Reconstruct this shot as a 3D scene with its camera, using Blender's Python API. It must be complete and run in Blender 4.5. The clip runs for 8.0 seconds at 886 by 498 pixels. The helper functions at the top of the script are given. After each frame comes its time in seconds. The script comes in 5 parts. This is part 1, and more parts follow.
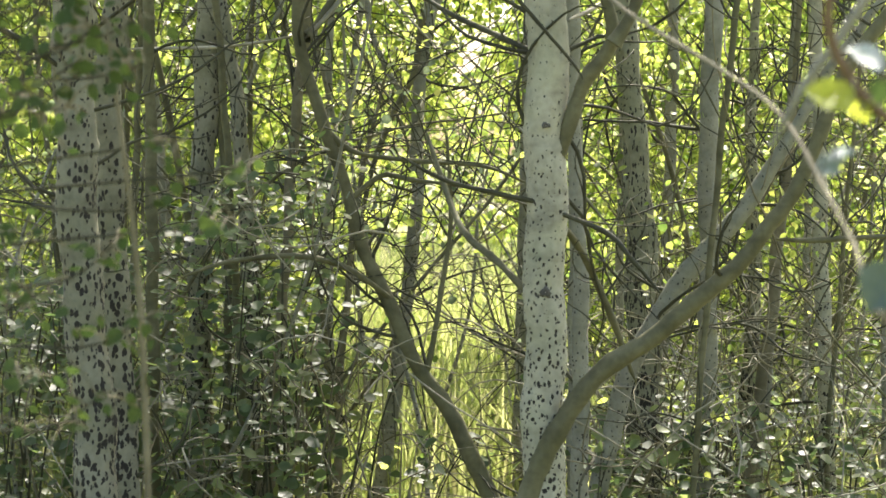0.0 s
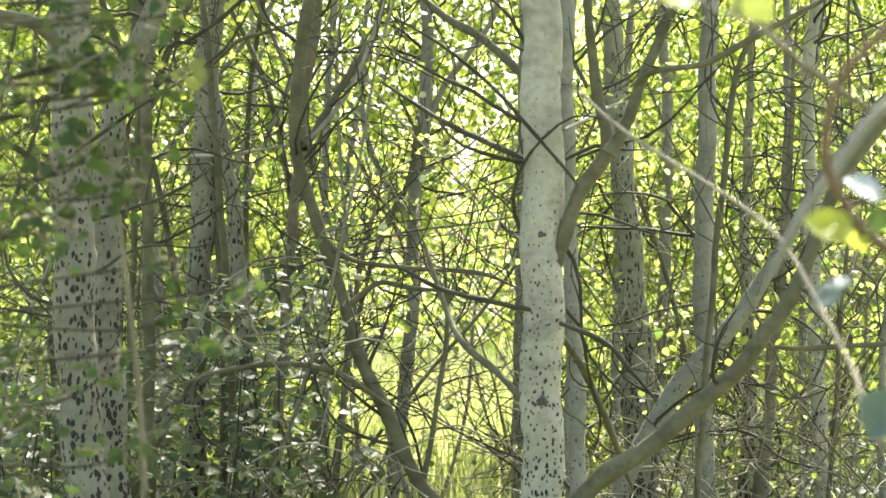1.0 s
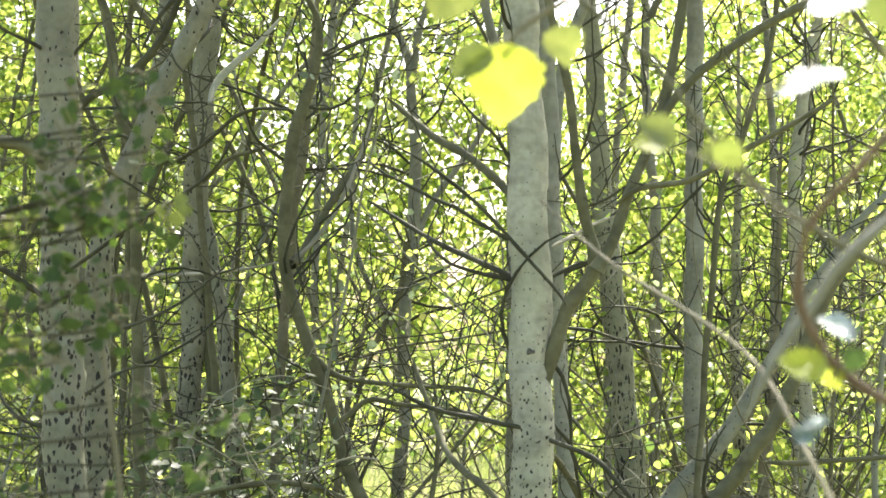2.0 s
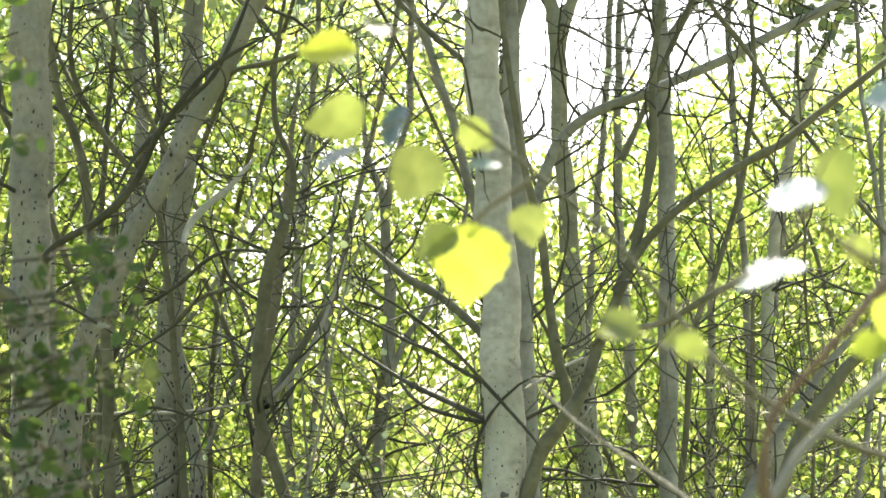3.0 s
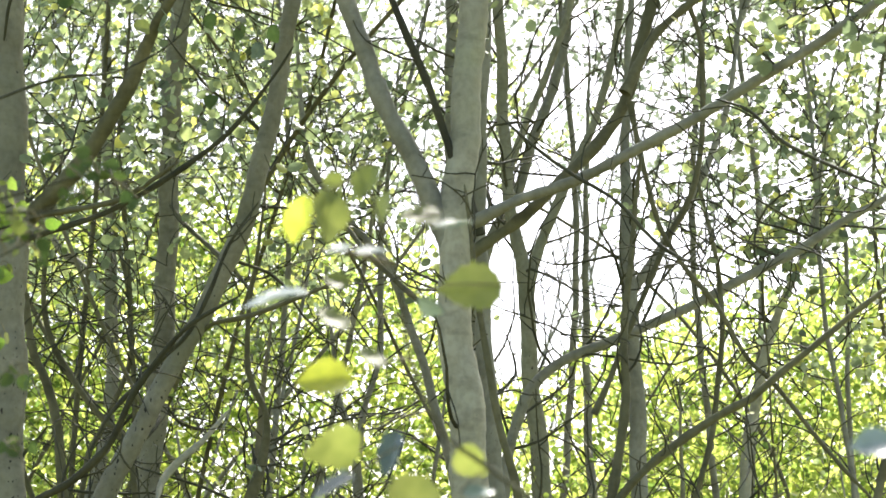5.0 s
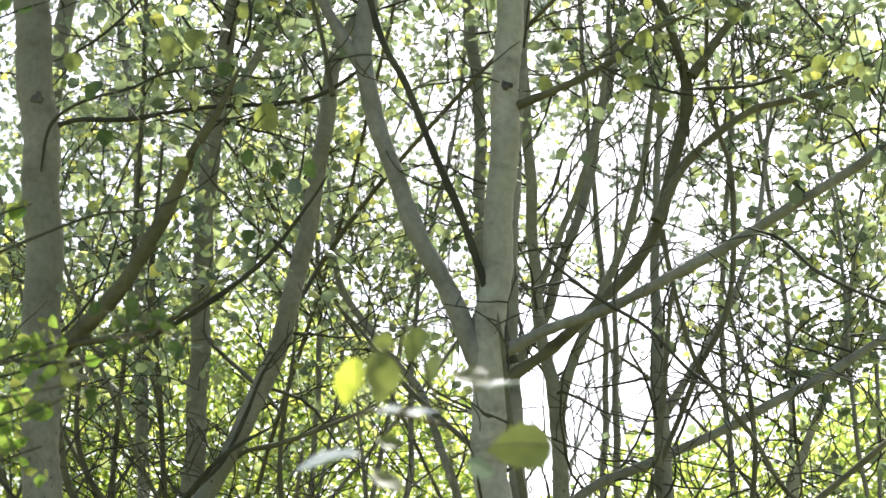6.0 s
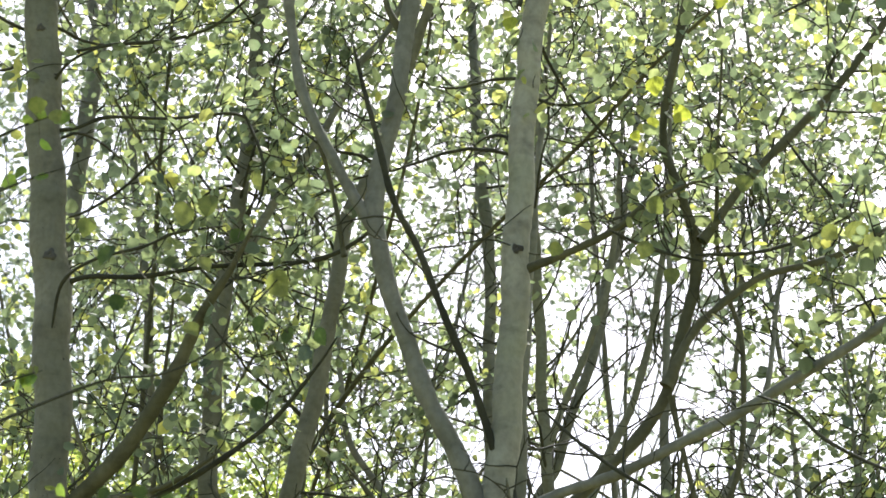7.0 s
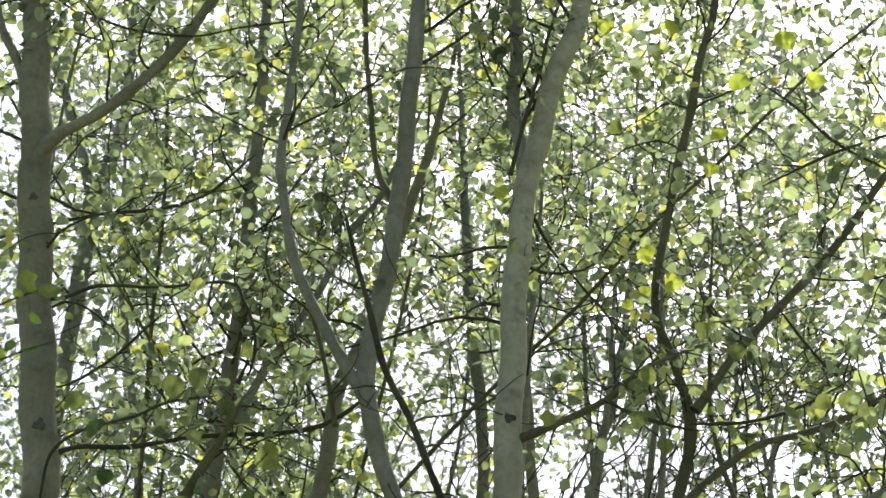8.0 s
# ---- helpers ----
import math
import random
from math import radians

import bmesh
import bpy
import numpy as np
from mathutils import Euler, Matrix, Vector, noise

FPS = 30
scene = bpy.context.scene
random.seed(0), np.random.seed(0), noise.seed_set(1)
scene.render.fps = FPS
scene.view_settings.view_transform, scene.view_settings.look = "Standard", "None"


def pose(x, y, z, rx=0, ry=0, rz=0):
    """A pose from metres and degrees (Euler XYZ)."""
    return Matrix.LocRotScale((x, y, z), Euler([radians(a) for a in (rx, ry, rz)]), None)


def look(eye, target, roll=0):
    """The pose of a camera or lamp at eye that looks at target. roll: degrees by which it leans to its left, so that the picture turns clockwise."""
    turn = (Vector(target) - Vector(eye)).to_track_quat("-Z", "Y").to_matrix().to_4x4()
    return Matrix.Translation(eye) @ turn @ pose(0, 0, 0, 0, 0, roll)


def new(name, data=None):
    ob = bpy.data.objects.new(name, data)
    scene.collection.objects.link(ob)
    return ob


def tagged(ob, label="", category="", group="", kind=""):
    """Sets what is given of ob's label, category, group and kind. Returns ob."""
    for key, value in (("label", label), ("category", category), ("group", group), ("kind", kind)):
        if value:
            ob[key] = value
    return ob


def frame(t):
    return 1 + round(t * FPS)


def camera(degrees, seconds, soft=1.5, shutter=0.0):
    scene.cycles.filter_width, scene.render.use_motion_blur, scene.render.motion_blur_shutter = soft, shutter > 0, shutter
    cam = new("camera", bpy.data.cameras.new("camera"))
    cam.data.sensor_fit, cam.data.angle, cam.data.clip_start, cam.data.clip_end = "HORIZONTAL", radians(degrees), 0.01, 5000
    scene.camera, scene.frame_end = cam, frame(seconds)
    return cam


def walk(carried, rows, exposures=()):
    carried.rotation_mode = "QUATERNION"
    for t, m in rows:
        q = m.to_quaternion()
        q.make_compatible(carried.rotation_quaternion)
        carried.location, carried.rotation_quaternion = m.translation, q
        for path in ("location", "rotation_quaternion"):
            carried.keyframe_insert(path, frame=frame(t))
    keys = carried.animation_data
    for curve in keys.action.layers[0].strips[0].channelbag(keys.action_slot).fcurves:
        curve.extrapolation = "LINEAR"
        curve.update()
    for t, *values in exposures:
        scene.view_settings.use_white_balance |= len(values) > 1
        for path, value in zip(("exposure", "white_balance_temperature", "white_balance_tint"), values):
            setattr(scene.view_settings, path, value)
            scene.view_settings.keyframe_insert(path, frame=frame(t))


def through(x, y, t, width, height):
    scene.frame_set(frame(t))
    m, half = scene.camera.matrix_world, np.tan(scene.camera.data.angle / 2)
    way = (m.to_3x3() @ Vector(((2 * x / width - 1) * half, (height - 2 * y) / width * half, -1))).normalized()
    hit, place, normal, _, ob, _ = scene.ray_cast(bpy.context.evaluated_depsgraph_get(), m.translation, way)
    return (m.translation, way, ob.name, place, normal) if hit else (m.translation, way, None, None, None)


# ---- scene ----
cam = camera(26.0, 8.0, soft=1.6)
PATH = [
    (0, (0.0001, 0.0000, 1.5500), (0.0000, 4.9932, 1.2899), 2.00),
    (0.5, (-0.0062, -0.0071, 1.5644), (-0.0072, 4.9914, 1.4402), 1.92),
    (1, (-0.0082, -0.0142, 1.5744), (-0.0010, 4.9858, 1.5739), 1.85),
    (1.2, (-0.0088, -0.0166, 1.5787), (0.0036, 4.9832, 1.6210), 1.76),
    (2.3, (0.0108, -0.0309, 1.6170), (0.0328, 4.9550, 1.9923), 1.04),
    (2.5, (0.0136, -0.0324, 1.6263), (0.0437, 4.9483, 2.0638), 1.01),
    (3, (0.0124, -0.0363, 1.6578), (0.0847, 4.9276, 2.2533), 0.96),
    (3.5, (0.0106, -0.0503, 1.6883), (0.1276, 4.8917, 2.4390), 0.86),
    (4, (0.0055, -0.0647, 1.7051), (0.1542, 4.8552, 2.5840), 0.61),
    (4.5, (-0.0081, -0.0817, 1.7289), (0.1632, 4.8125, 2.7373), 0.35),
    (4.7, (-0.0126, -0.0895, 1.7402), (0.1597, 4.7934, 2.8021), 0.25),
    (5.8, (-0.0433, -0.1346, 1.7875), (0.0736, 4.6706, 3.1643), -0.14),
    (6, (-0.0477, -0.1424, 1.7982), (0.0497, 4.6498, 3.2213), 0.03),
    (6.5, (-0.0545, -0.1569, 1.8313), (0.0204, 4.5923, 3.3933), 0.70),
    (7, (-0.0506, -0.1694, 1.8608), (0.0176, 4.5087, 3.6247), 0.81),
    (7.5, (-0.0470, -0.1686, 1.8793), (0.0251, 4.4301, 3.8408), 0.83),
    (8, (-0.0472, -0.1659, 1.8961), (0.0312, 4.3509, 4.0391), 0.65),
]
walk(cam, [(t, look(eye, target, roll)) for t, eye, target, roll in PATH],
     exposures=[(0.0, 1.82, 6650, 13), (0.5, 2.14, 6600, 12), (1.0, 2.16, 6550, 12), (2.5, 1.92, 6500, 10), (4.0, 1.8, 6400, 11), (4.7, 1.62, 6350, 12), (5.8, 1.24, 6250, 13), (6.5, 1.09, 6150, 14), (7.5, 0.8, 6150, 13), (8.0, 0.6, 6200, 12)])
cam.data.dof.use_dof, cam.data.dof.focus_distance, cam.data.dof.aperture_fstop = True, 6.5, 8.0

# ---- light ----
SUN_AZ, SUN_EL = radians(14), radians(50)          # azimuth to the right of +y
world = bpy.data.worlds.new("sky")
scene.world = world
world.use_nodes = True
wn = world.node_tree.nodes
sky = wn.new("ShaderNodeTexSky")
sky.sky_type, sky.sun_disc = "NISHITA", False
sky.sun_elevation, sky.sun_rotation = SUN_EL, SUN_AZ
sky.dust_density, sky.air_density = 4.0, 1.0
wn["Background"].inputs["Strength"].default_value = 0.15
world.node_tree.links.new(sky.outputs[0], wn["Background"].inputs["Color"])
sun_data = bpy.data.lights.new("sun", "SUN")
sun_data.energy, sun_data.angle, sun_data.color = 5.0, radians(0.53), (1.0, 0.95, 0.86)
sun = new("sun", sun_data)
sun.matrix_world = look((0, 0, 30), (-math.sin(SUN_AZ) * math.cos(SUN_EL), -math.cos(SUN_AZ) * math.cos(SUN_EL), 30 - math.sin(SUN_EL)))


# ---- materials ----
def material(name):
    mat = bpy.data.materials.new(name)
    mat.use_nodes = True
    nodes, links = mat.node_tree.nodes, mat.node_tree.links
    return mat, nodes, links, nodes["Principled BSDF"]


def ramp(nodes, stops):
    node = nodes.new("ShaderNodeValToRGB")
    while len(node.color_ramp.elements) < len(stops):
        node.color_ramp.elements.new(0.5)
    for element, (at, colour) in zip(node.color_ramp.elements, stops):
        element.position, element.color = at, (*colour, 1)
    return node


def math_node(nodes, links, operation, a, b=None):
    node = nodes.new("ShaderNodeMath")
    node.operation = operation
    for n, v in enumerate((a, b)):
        if v is None:
            continue
        if isinstance(v, (int, float)):
            node.inputs[n].default_value = v
        else:
            links.new(v, node.inputs[n])
    return node.outputs[0]


def bark(name, low, high, spot=0.0, spot_colour=(0.03, 0.027, 0.02), rough=0.75, band=0.07, cell=76.0, tall=0.72, until=3.2):
    """Smooth poplar bark: mottled grey, faint rings, and dark diamond-shaped pores, thickest on the old wood near the ground."""
    mat, nodes, links, out = material(name)
    where = nodes.new("ShaderNodeTexCoord")
    grain = nodes.new("ShaderNodeTexNoise")
    grain.inputs["Scale"].default_value, grain.inputs["Detail"].default_value = 9.0, 8.0
    links.new(where.outputs["Object"], grain.inputs["Vector"])
    tone = ramp(nodes, [(0.3, low), (0.7, high)])
    links.new(grain.outputs["Fac"], tone.inputs["Fac"])
    rings_map = nodes.new("ShaderNodeMapping")
    rings_map.inputs["Scale"].default_value = (9, 9, 24)
    links.new(where.outputs["Object"], rings_map.inputs["Vector"])
    rings = nodes.new("ShaderNodeTexNoise")
    rings.inputs["Scale"].default_value, rings.inputs["Detail"].default_value = 1.0, 4.0
    links.new(rings_map.outputs[0], rings.inputs["Vector"])
    mix = nodes.new("ShaderNodeMix")
    mix.data_type, mix.blend_type = "RGBA", "MULTIPLY"
    ring_tone = ramp(nodes, [(0.30, (1 - 3 * band,) * 3), (0.48, (1, 1, 1))])
    links.new(rings.outputs["Fac"], ring_tone.inputs["Fac"])
    mix.inputs[0].default_value = 1.0
    links.new(tone.outputs[0], mix.inputs[6])
    links.new(ring_tone.outputs[0], mix.inputs[7])
    fine_map = nodes.new("ShaderNodeMapping")
    fine_map.inputs["Scale"].default_value = (60, 60, 48)
    links.new(where.outputs["Object"], fine_map.inputs["Vector"])
    fine = nodes.new("ShaderNodeTexNoise")
    fine.inputs["Scale"].default_value, fine.inputs["Detail"].default_value = 1.0, 6.0
    links.new(fine_map.outputs[0], fine.inputs["Vector"])
    fine_tone = ramp(nodes, [(0.3, (0.82, 0.82, 0.80)), (0.6, (1.04, 1.04, 1.04))])
    links.new(fine.outputs["Fac"], fine_tone.inputs["Fac"])
    grainy = nodes.new("ShaderNodeMix")
    grainy.data_type, grainy.blend_type = "RGBA", "MULTIPLY"
    grainy.inputs[0].default_value = 1.0
    links.new(mix.outputs[2], grainy.inputs[6])
    links.new(fine_tone.outputs[0], grainy.inputs[7])
    algae = nodes.new("ShaderNodeTexNoise")
    algae.inputs["Scale"].default_value, algae.inputs["Detail"].default_value = 4.5, 7.0
    links.new(where.outputs["Object"], algae.inputs["Vector"])
    film = ramp(nodes, [(0.48, (0, 0, 0)), (0.72, (0.5, 0.5, 0.5))])
    links.new(algae.outputs["Fac"], film.inputs["Fac"])
    tinted = nodes.new("ShaderNodeMix")
    tinted.data_type = "RGBA"
    links.new(film.outputs[0], tinted.inputs[0])
    links.new(grainy.outputs[2], tinted.inputs[6])
    tinted.inputs[7].default_value = (low[0] * 0.62, low[1] * 0.72, low[2] * 0.5, 1)
    colour = tinted.outputs[2]
    height = fine.outputs["Fac"]
    if spot:
        squash = nodes.new("ShaderNodeMapping")
        squash.inputs["Scale"].default_value = (1, 1, tall)
        links.new(where.outputs["Object"], squash.inputs["Vector"])
        wobble = nodes.new("ShaderNodeTexNoise")
        wobble.inputs["Scale"].default_value = 60.0
        links.new(where.outputs["Object"], wobble.inputs["Vector"])
        shift = nodes.new("ShaderNodeMix")
        shift.data_type, shift.blend_type = "RGBA", "LINEAR_LIGHT"
        shift.inputs[0].default_value = 0.007
        links.new(squash.outputs[0], shift.inputs[6])
        links.new(wobble.outputs["Color"], shift.inputs[7])
        cells = nodes.new("ShaderNodeTexVoronoi")
        cells.inputs["Scale"].default_value = cell
        links.new(shift.outputs[2], cells.inputs["Vector"])
        split = nodes.new("ShaderNodeSeparateXYZ")
        links.new(where.outputs["Object"], split.inputs[0])
        age = nodes.new("ShaderNodeMapRange")
        age.inputs["From Min"].default_value, age.inputs["From Max"].default_value = 0.6, until
        age.inputs["To Min"].default_value, age.inputs["To Max"].default_value = 0.40 * spot, 0.06 * spot
        links.new(split.outputs["Z"], age.inputs["Value"])
        mixed = nodes.new("ShaderNodeSeparateXYZ")
        links.new(cells.outputs["Color"], mixed.inputs[0])
        size = math_node(nodes, links, "ADD", math_node(nodes, links, "MULTIPLY", mixed.outputs["X"], 0.8), 0.6)
        inside = math_node(nodes, links, "SUBTRACT", math_node(nodes, links, "MULTIPLY", age.outputs[0], size), cells.outputs["Distance"])
        mask = math_node(nodes, links, "MULTIPLY", inside, 22.0)
        clamp = nodes.new("ShaderNodeClamp")
        links.new(mask, clamp.inputs[0])
        spots = nodes.new("ShaderNodeMix")
        spots.data_type = "RGBA"
        links.new(clamp.outputs[0], spots.inputs[0])
        links.new(colour, spots.inputs[6])
        spots.inputs[7].default_value = (*spot_colour, 1)
        colour = spots.outputs[2]
        height = math_node(nodes, links, "SUBTRACT", fine.outputs["Fac"], clamp.outputs[0])
    links.new(colour, out.inputs["Base Color"])
    out.inputs["Roughness"].default_value, out.inputs["Specular IOR Level"].default_value = rough, 0.15
    bump = nodes.new("ShaderNodeBump")
    bump.inputs["Strength"].default_value, bump.inputs["Distance"].default_value = 0.5, 0.004
    links.new(height, bump.inputs["Height"])
    links.new(bump.outputs[0], out.inputs["Normal"])
    return mat


def foliage(name, stops, through=0.55, rough=0.42, glow=2.6, blue=0.8, gloss=0.5):
    """Thin leaves: a waxy upper face and light that shines through, varied leaf by leaf."""
    mat, nodes, links, out = material(name)
    geometry, info = nodes.new("ShaderNodeNewGeometry"), nodes.new("ShaderNodeObjectInfo")
    both = math_node(nodes, links, "ADD", geometry.outputs["Random Per Island"], info.outputs["Random"])
    any_leaf = math_node(nodes, links, "FRACT", both)
    tone = ramp(nodes, stops)
    links.new(any_leaf, tone.inputs["Fac"])
    where, blotch = nodes.new("ShaderNodeTexCoord"), nodes.new("ShaderNodeTexNoise")
    blotch.inputs["Scale"].default_value, blotch.inputs["Detail"].default_value = 55.0, 5.0
    links.new(where.outputs["Object"], blotch.inputs["Vector"])
    shade = nodes.new("ShaderNodeMix")
    shade.data_type, shade.blend_type = "RGBA", "MULTIPLY"
    shade.inputs[0].default_value = 1.0
    pale = ramp(nodes, [(0.3, (0.72, 0.78, 0.7)), (0.65, (1, 1, 1))])
    links.new(blotch.outputs["Fac"], pale.inputs["Fac"])
    links.new(tone.outputs[0], shade.inputs[6])
    links.new(pale.outputs[0], shade.inputs[7])
    links.new(shade.outputs[2], out.inputs["Base Color"])
    out.inputs["Roughness"].default_value, out.inputs["Specular IOR Level"].default_value = rough, gloss
    veil = nodes.new("ShaderNodeBsdfTranslucent")
    lit = nodes.new("ShaderNodeMix")
    lit.data_type, lit.blend_type = "RGBA", "MULTIPLY"
    lit.inputs[0].default_value, lit.inputs[7].default_value = 1.0, (glow * 1.08, glow * 1.1, glow * blue, 1)
    links.new(shade.outputs[2], lit.inputs[6])
    links.new(lit.outputs[2], veil.inputs["Color"])
    blend = nodes.new("ShaderNodeMixShader")
    blend.inputs[0].default_value = through
    links.new(out.outputs[0], blend.inputs[1])
    links.new(veil.outputs[0], blend.inputs[2])
    links.new(blend.outputs[0], nodes["Material Output"].inputs["Surface"])
    return mat


def veined(mat):
    """Pale ribs on the colour of a leaf that is seen from close by; the leaf is one unit long in its own space."""
    nodes, links = mat.node_tree.nodes, mat.node_tree.links
    where, split = nodes.new("ShaderNodeTexCoord"), nodes.new("ShaderNodeSeparateXYZ")
    links.new(where.outputs["Object"], split.inputs[0])
    across = math_node(nodes, links, "ABSOLUTE", split.outputs["X"])
    rib = math_node(nodes, links, "SUBTRACT", 1.0, math_node(nodes, links, "MULTIPLY", across, 45.0))
    slant = math_node(nodes, links, "SUBTRACT", split.outputs["Y"], math_node(nodes, links, "MULTIPLY", across, 0.8))
    wave = math_node(nodes, links, "SINE", math_node(nodes, links, "MULTIPLY", slant, 46.0))
    side = math_node(nodes, links, "MULTIPLY", math_node(nodes, links, "SUBTRACT", wave, 0.86), 4.0)
    both = math_node(nodes, links, "MAXIMUM", rib, side)
    clamp = nodes.new("ShaderNodeClamp")
    links.new(both, clamp.inputs[0])
    for mix in [n for n in nodes if n.type == "MIX" and n.blend_type == "MULTIPLY" and n.inputs[6].links and n.inputs[6].links[0].from_node.type == "VALTORGB"]:
        dull = nodes.new("ShaderNodeMix")
        dull.data_type = "RGBA"
        links.new(math_node(nodes, links, "MULTIPLY", clamp.outputs[0], 0.4), dull.inputs[0])
        links.new(mix.inputs[6].links[0].from_socket, dull.inputs[6])
        dull.inputs[7].default_value = (0.08, 0.10, 0.03, 1)
        links.new(dull.outputs[2], mix.inputs[6])
    blotch = [n for n in nodes if n.type == "TEX_NOISE"][0]
    blotch.inputs["Scale"].default_value = 4.0
    bump = nodes.new("ShaderNodeBump")
    bump.inputs["Strength"].default_value, bump.inputs["Distance"].default_value = 0.4, 0.01
    links.new(clamp.outputs[0], bump.inputs["Height"])
    links.new(bump.outputs[0], nodes["Principled BSDF"].inputs["Normal"])
    return mat


def ground_cover():
    mat, nodes, links, out = material("meadow_soil")
    where = nodes.new("ShaderNodeTexCoord")
    coarse, fine = nodes.new("ShaderNodeTexNoise"), nodes.new("ShaderNodeTexNoise")
    coarse.inputs["Scale"].default_value, coarse.inputs["Detail"].default_value = 0.6, 5.0
    fine.inputs["Scale"].default_value, fine.inputs["Detail"].default_value = 22.0, 8.0
    for node in (coarse, fine):
        links.new(where.outputs["Object"], node.inputs["Vector"])
    grass = ramp(nodes, [(0.35, (0.14, 0.17, 0.05)), (0.6, (0.30, 0.31, 0.13))])
    litter = ramp(nodes, [(0.35, (0.05, 0.04, 0.022)), (0.65, (0.16, 0.15, 0.06))])
    links.new(coarse.outputs["Fac"], grass.inputs["Fac"])
    links.new(fine.outputs["Fac"], litter.inputs["Fac"])
    mix = nodes.new("ShaderNodeMix")
    mix.data_type = "RGBA"
    links.new(fine.outputs["Fac"], mix.inputs[0])
    links.new(litter.outputs[0], mix.inputs[6])
    links.new(grass.outputs[0], mix.inputs[7])
    links.new(mix.outputs[2], out.inputs["Base Color"])
    out.inputs["Roughness"].default_value = 0.95
    bump = nodes.new("ShaderNodeBump")
    bump.inputs["Distance"].default_value = 0.03
    links.new(fine.outputs["Fac"], bump.inputs["Height"])
    links.new(bump.outputs[0], out.inputs["Normal"])
    return mat


BARK_PALE = bark("pale_poplar_bark", (0.29, 0.278, 0.19), (0.435, 0.418, 0.295), band=0.10, spot=0.98, until=2.4, cell=82.0)
# Pored bark, darkened in colour for the shade the left-hand trunks stand in.
BARK_SHADED = bark("shaded_poplar_bark", (0.155, 0.149, 0.095), (0.27, 0.26, 0.175), spot=1.2, cell=66.0, tall=0.55, until=3.3)
BARK_OLD = bark("old_poplar_bark", (0.165, 0.163, 0.098), (0.30, 0.294, 0.19), spot=1.25, cell=84.0, tall=0.36)
BARK_LIMB = bark("limb_bark", (0.165, 0.162, 0.113), (0.29, 0.285, 0.21), spot=0.6)
BARK_DARK = bark("sapling_bark", (0.076, 0.073, 0.036), (0.17, 0.16, 0.085), spot=0.0, band=0.08)
# Twig bark with sunlight put into its colour, much paler than BARK_TWIG.
BARK_SUNLIT = bark("sunlit_twig_bark", (0.20, 0.185, 0.122), (0.36, 0.335, 0.24), spot=0.0, band=0.05)
BARK_TWIG = bark("twig_bark", (0.034, 0.034, 0.02), (0.088, 0.086, 0.048), spot=0.0, band=0.05)
BARK_TAN = bark("young_shoot_bark", (0.12, 0.106, 0.06), (0.235, 0.21, 0.128), spot=0.0, band=0.05)
BARK_RED = bark("red_shoot_bark", (0.10, 0.068, 0.038), (0.21, 0.15, 0.09), spot=0.0, band=0.05)
KNOT = bark("branch_scar", (0.04, 0.036, 0.028), (0.17, 0.16, 0.125), rough=0.9)
LEAF = foliage("poplar_leaf", [(0.0, (0.068, 0.086, 0.062)), (0.3, (0.110, 0.136, 0.088)), (0.6, (0.155, 0.181, 0.095)), (0.85, (0.195, 0.218, 0.105)), (0.985, (0.285, 0.28, 0.08))], through=0.58, glow=2.55, rough=0.36, blue=0.86)
# Far leaves: distance haze mixed into the colour, paler and bluer than LEAF.
LEAF_HAZE = foliage("hazy_far_leaf", [(0.0, (0.14, 0.17, 0.12)), (0.5, (0.18, 0.215, 0.155)), (1.0, (0.24, 0.265, 0.16))], through=0.5, glow=1.7, rough=0.3, blue=1.05)
LEAF_SUNNY = foliage("sunny_thicket_leaf", [(0.0, (0.05, 0.078, 0.022)), (0.3, (0.105, 0.138, 0.036)), (0.65, (0.182, 0.208, 0.055)), (1.0, (0.285, 0.29, 0.095))], through=0.66, glow=2.9)
LEAF_SHRUB = foliage("shrub_leaf", [(0.0, (0.04, 0.062, 0.026)), (0.6, (0.075, 0.105, 0.042)), (1.0, (0.14, 0.165, 0.065))], through=0.5, rough=0.52)
# Leaf with the sun behind it: the bright yellow is in its base colour.
LEAF_BACKLIT = veined(foliage("backlit_yellow_leaf", [(0.0, (0.27, 0.31, 0.05)), (1.0, (0.33, 0.35, 0.055))], through=0.7, glow=1.9))
LEAF_OLIVE = veined(foliage("olive_leaf", [(0.0, (0.12, 0.145, 0.04)), (1.0, (0.18, 0.195, 0.062))], through=0.55, glow=1.5))
# Glossy leaf whose pale colour carries part of the sun glint.
LEAF_GLINT = veined(foliage("glint_grey_green_leaf", [(0.0, (0.16, 0.22, 0.19)), (1.0, (0.24, 0.30, 0.27))], through=0.15, rough=0.32, glow=1.2))
LEAF_FRESH = veined(foliage("fresh_green_leaf", [(0.0, (0.09, 0.15, 0.025)), (1.0, (0.14, 0.19, 0.04))], through=0.58, glow=2.2))
LEAF_TEAL = veined(foliage("blue_green_leaf", [(0.0, (0.045, 0.072, 0.06)), (1.0, (0.065, 0.095, 0.078))], through=0.2, rough=0.3, glow=1.3))
LEAF_DEEP = veined(foliage("deep_green_leaf", [(0.0, (0.045, 0.075, 0.025)), (1.0, (0.062, 0.09, 0.026))], through=0.3, rough=0.6, glow=1.8, gloss=0.15))
GRASS = foliage("meadow_grass", [(0.0, (0.18, 0.22, 0.07)), (0.6, (0.30, 0.32, 0.14)), (1.0, (0.46, 0.43, 0.26))], through=0.5, rough=0.6, glow=1.6)
SOIL = ground_cover()

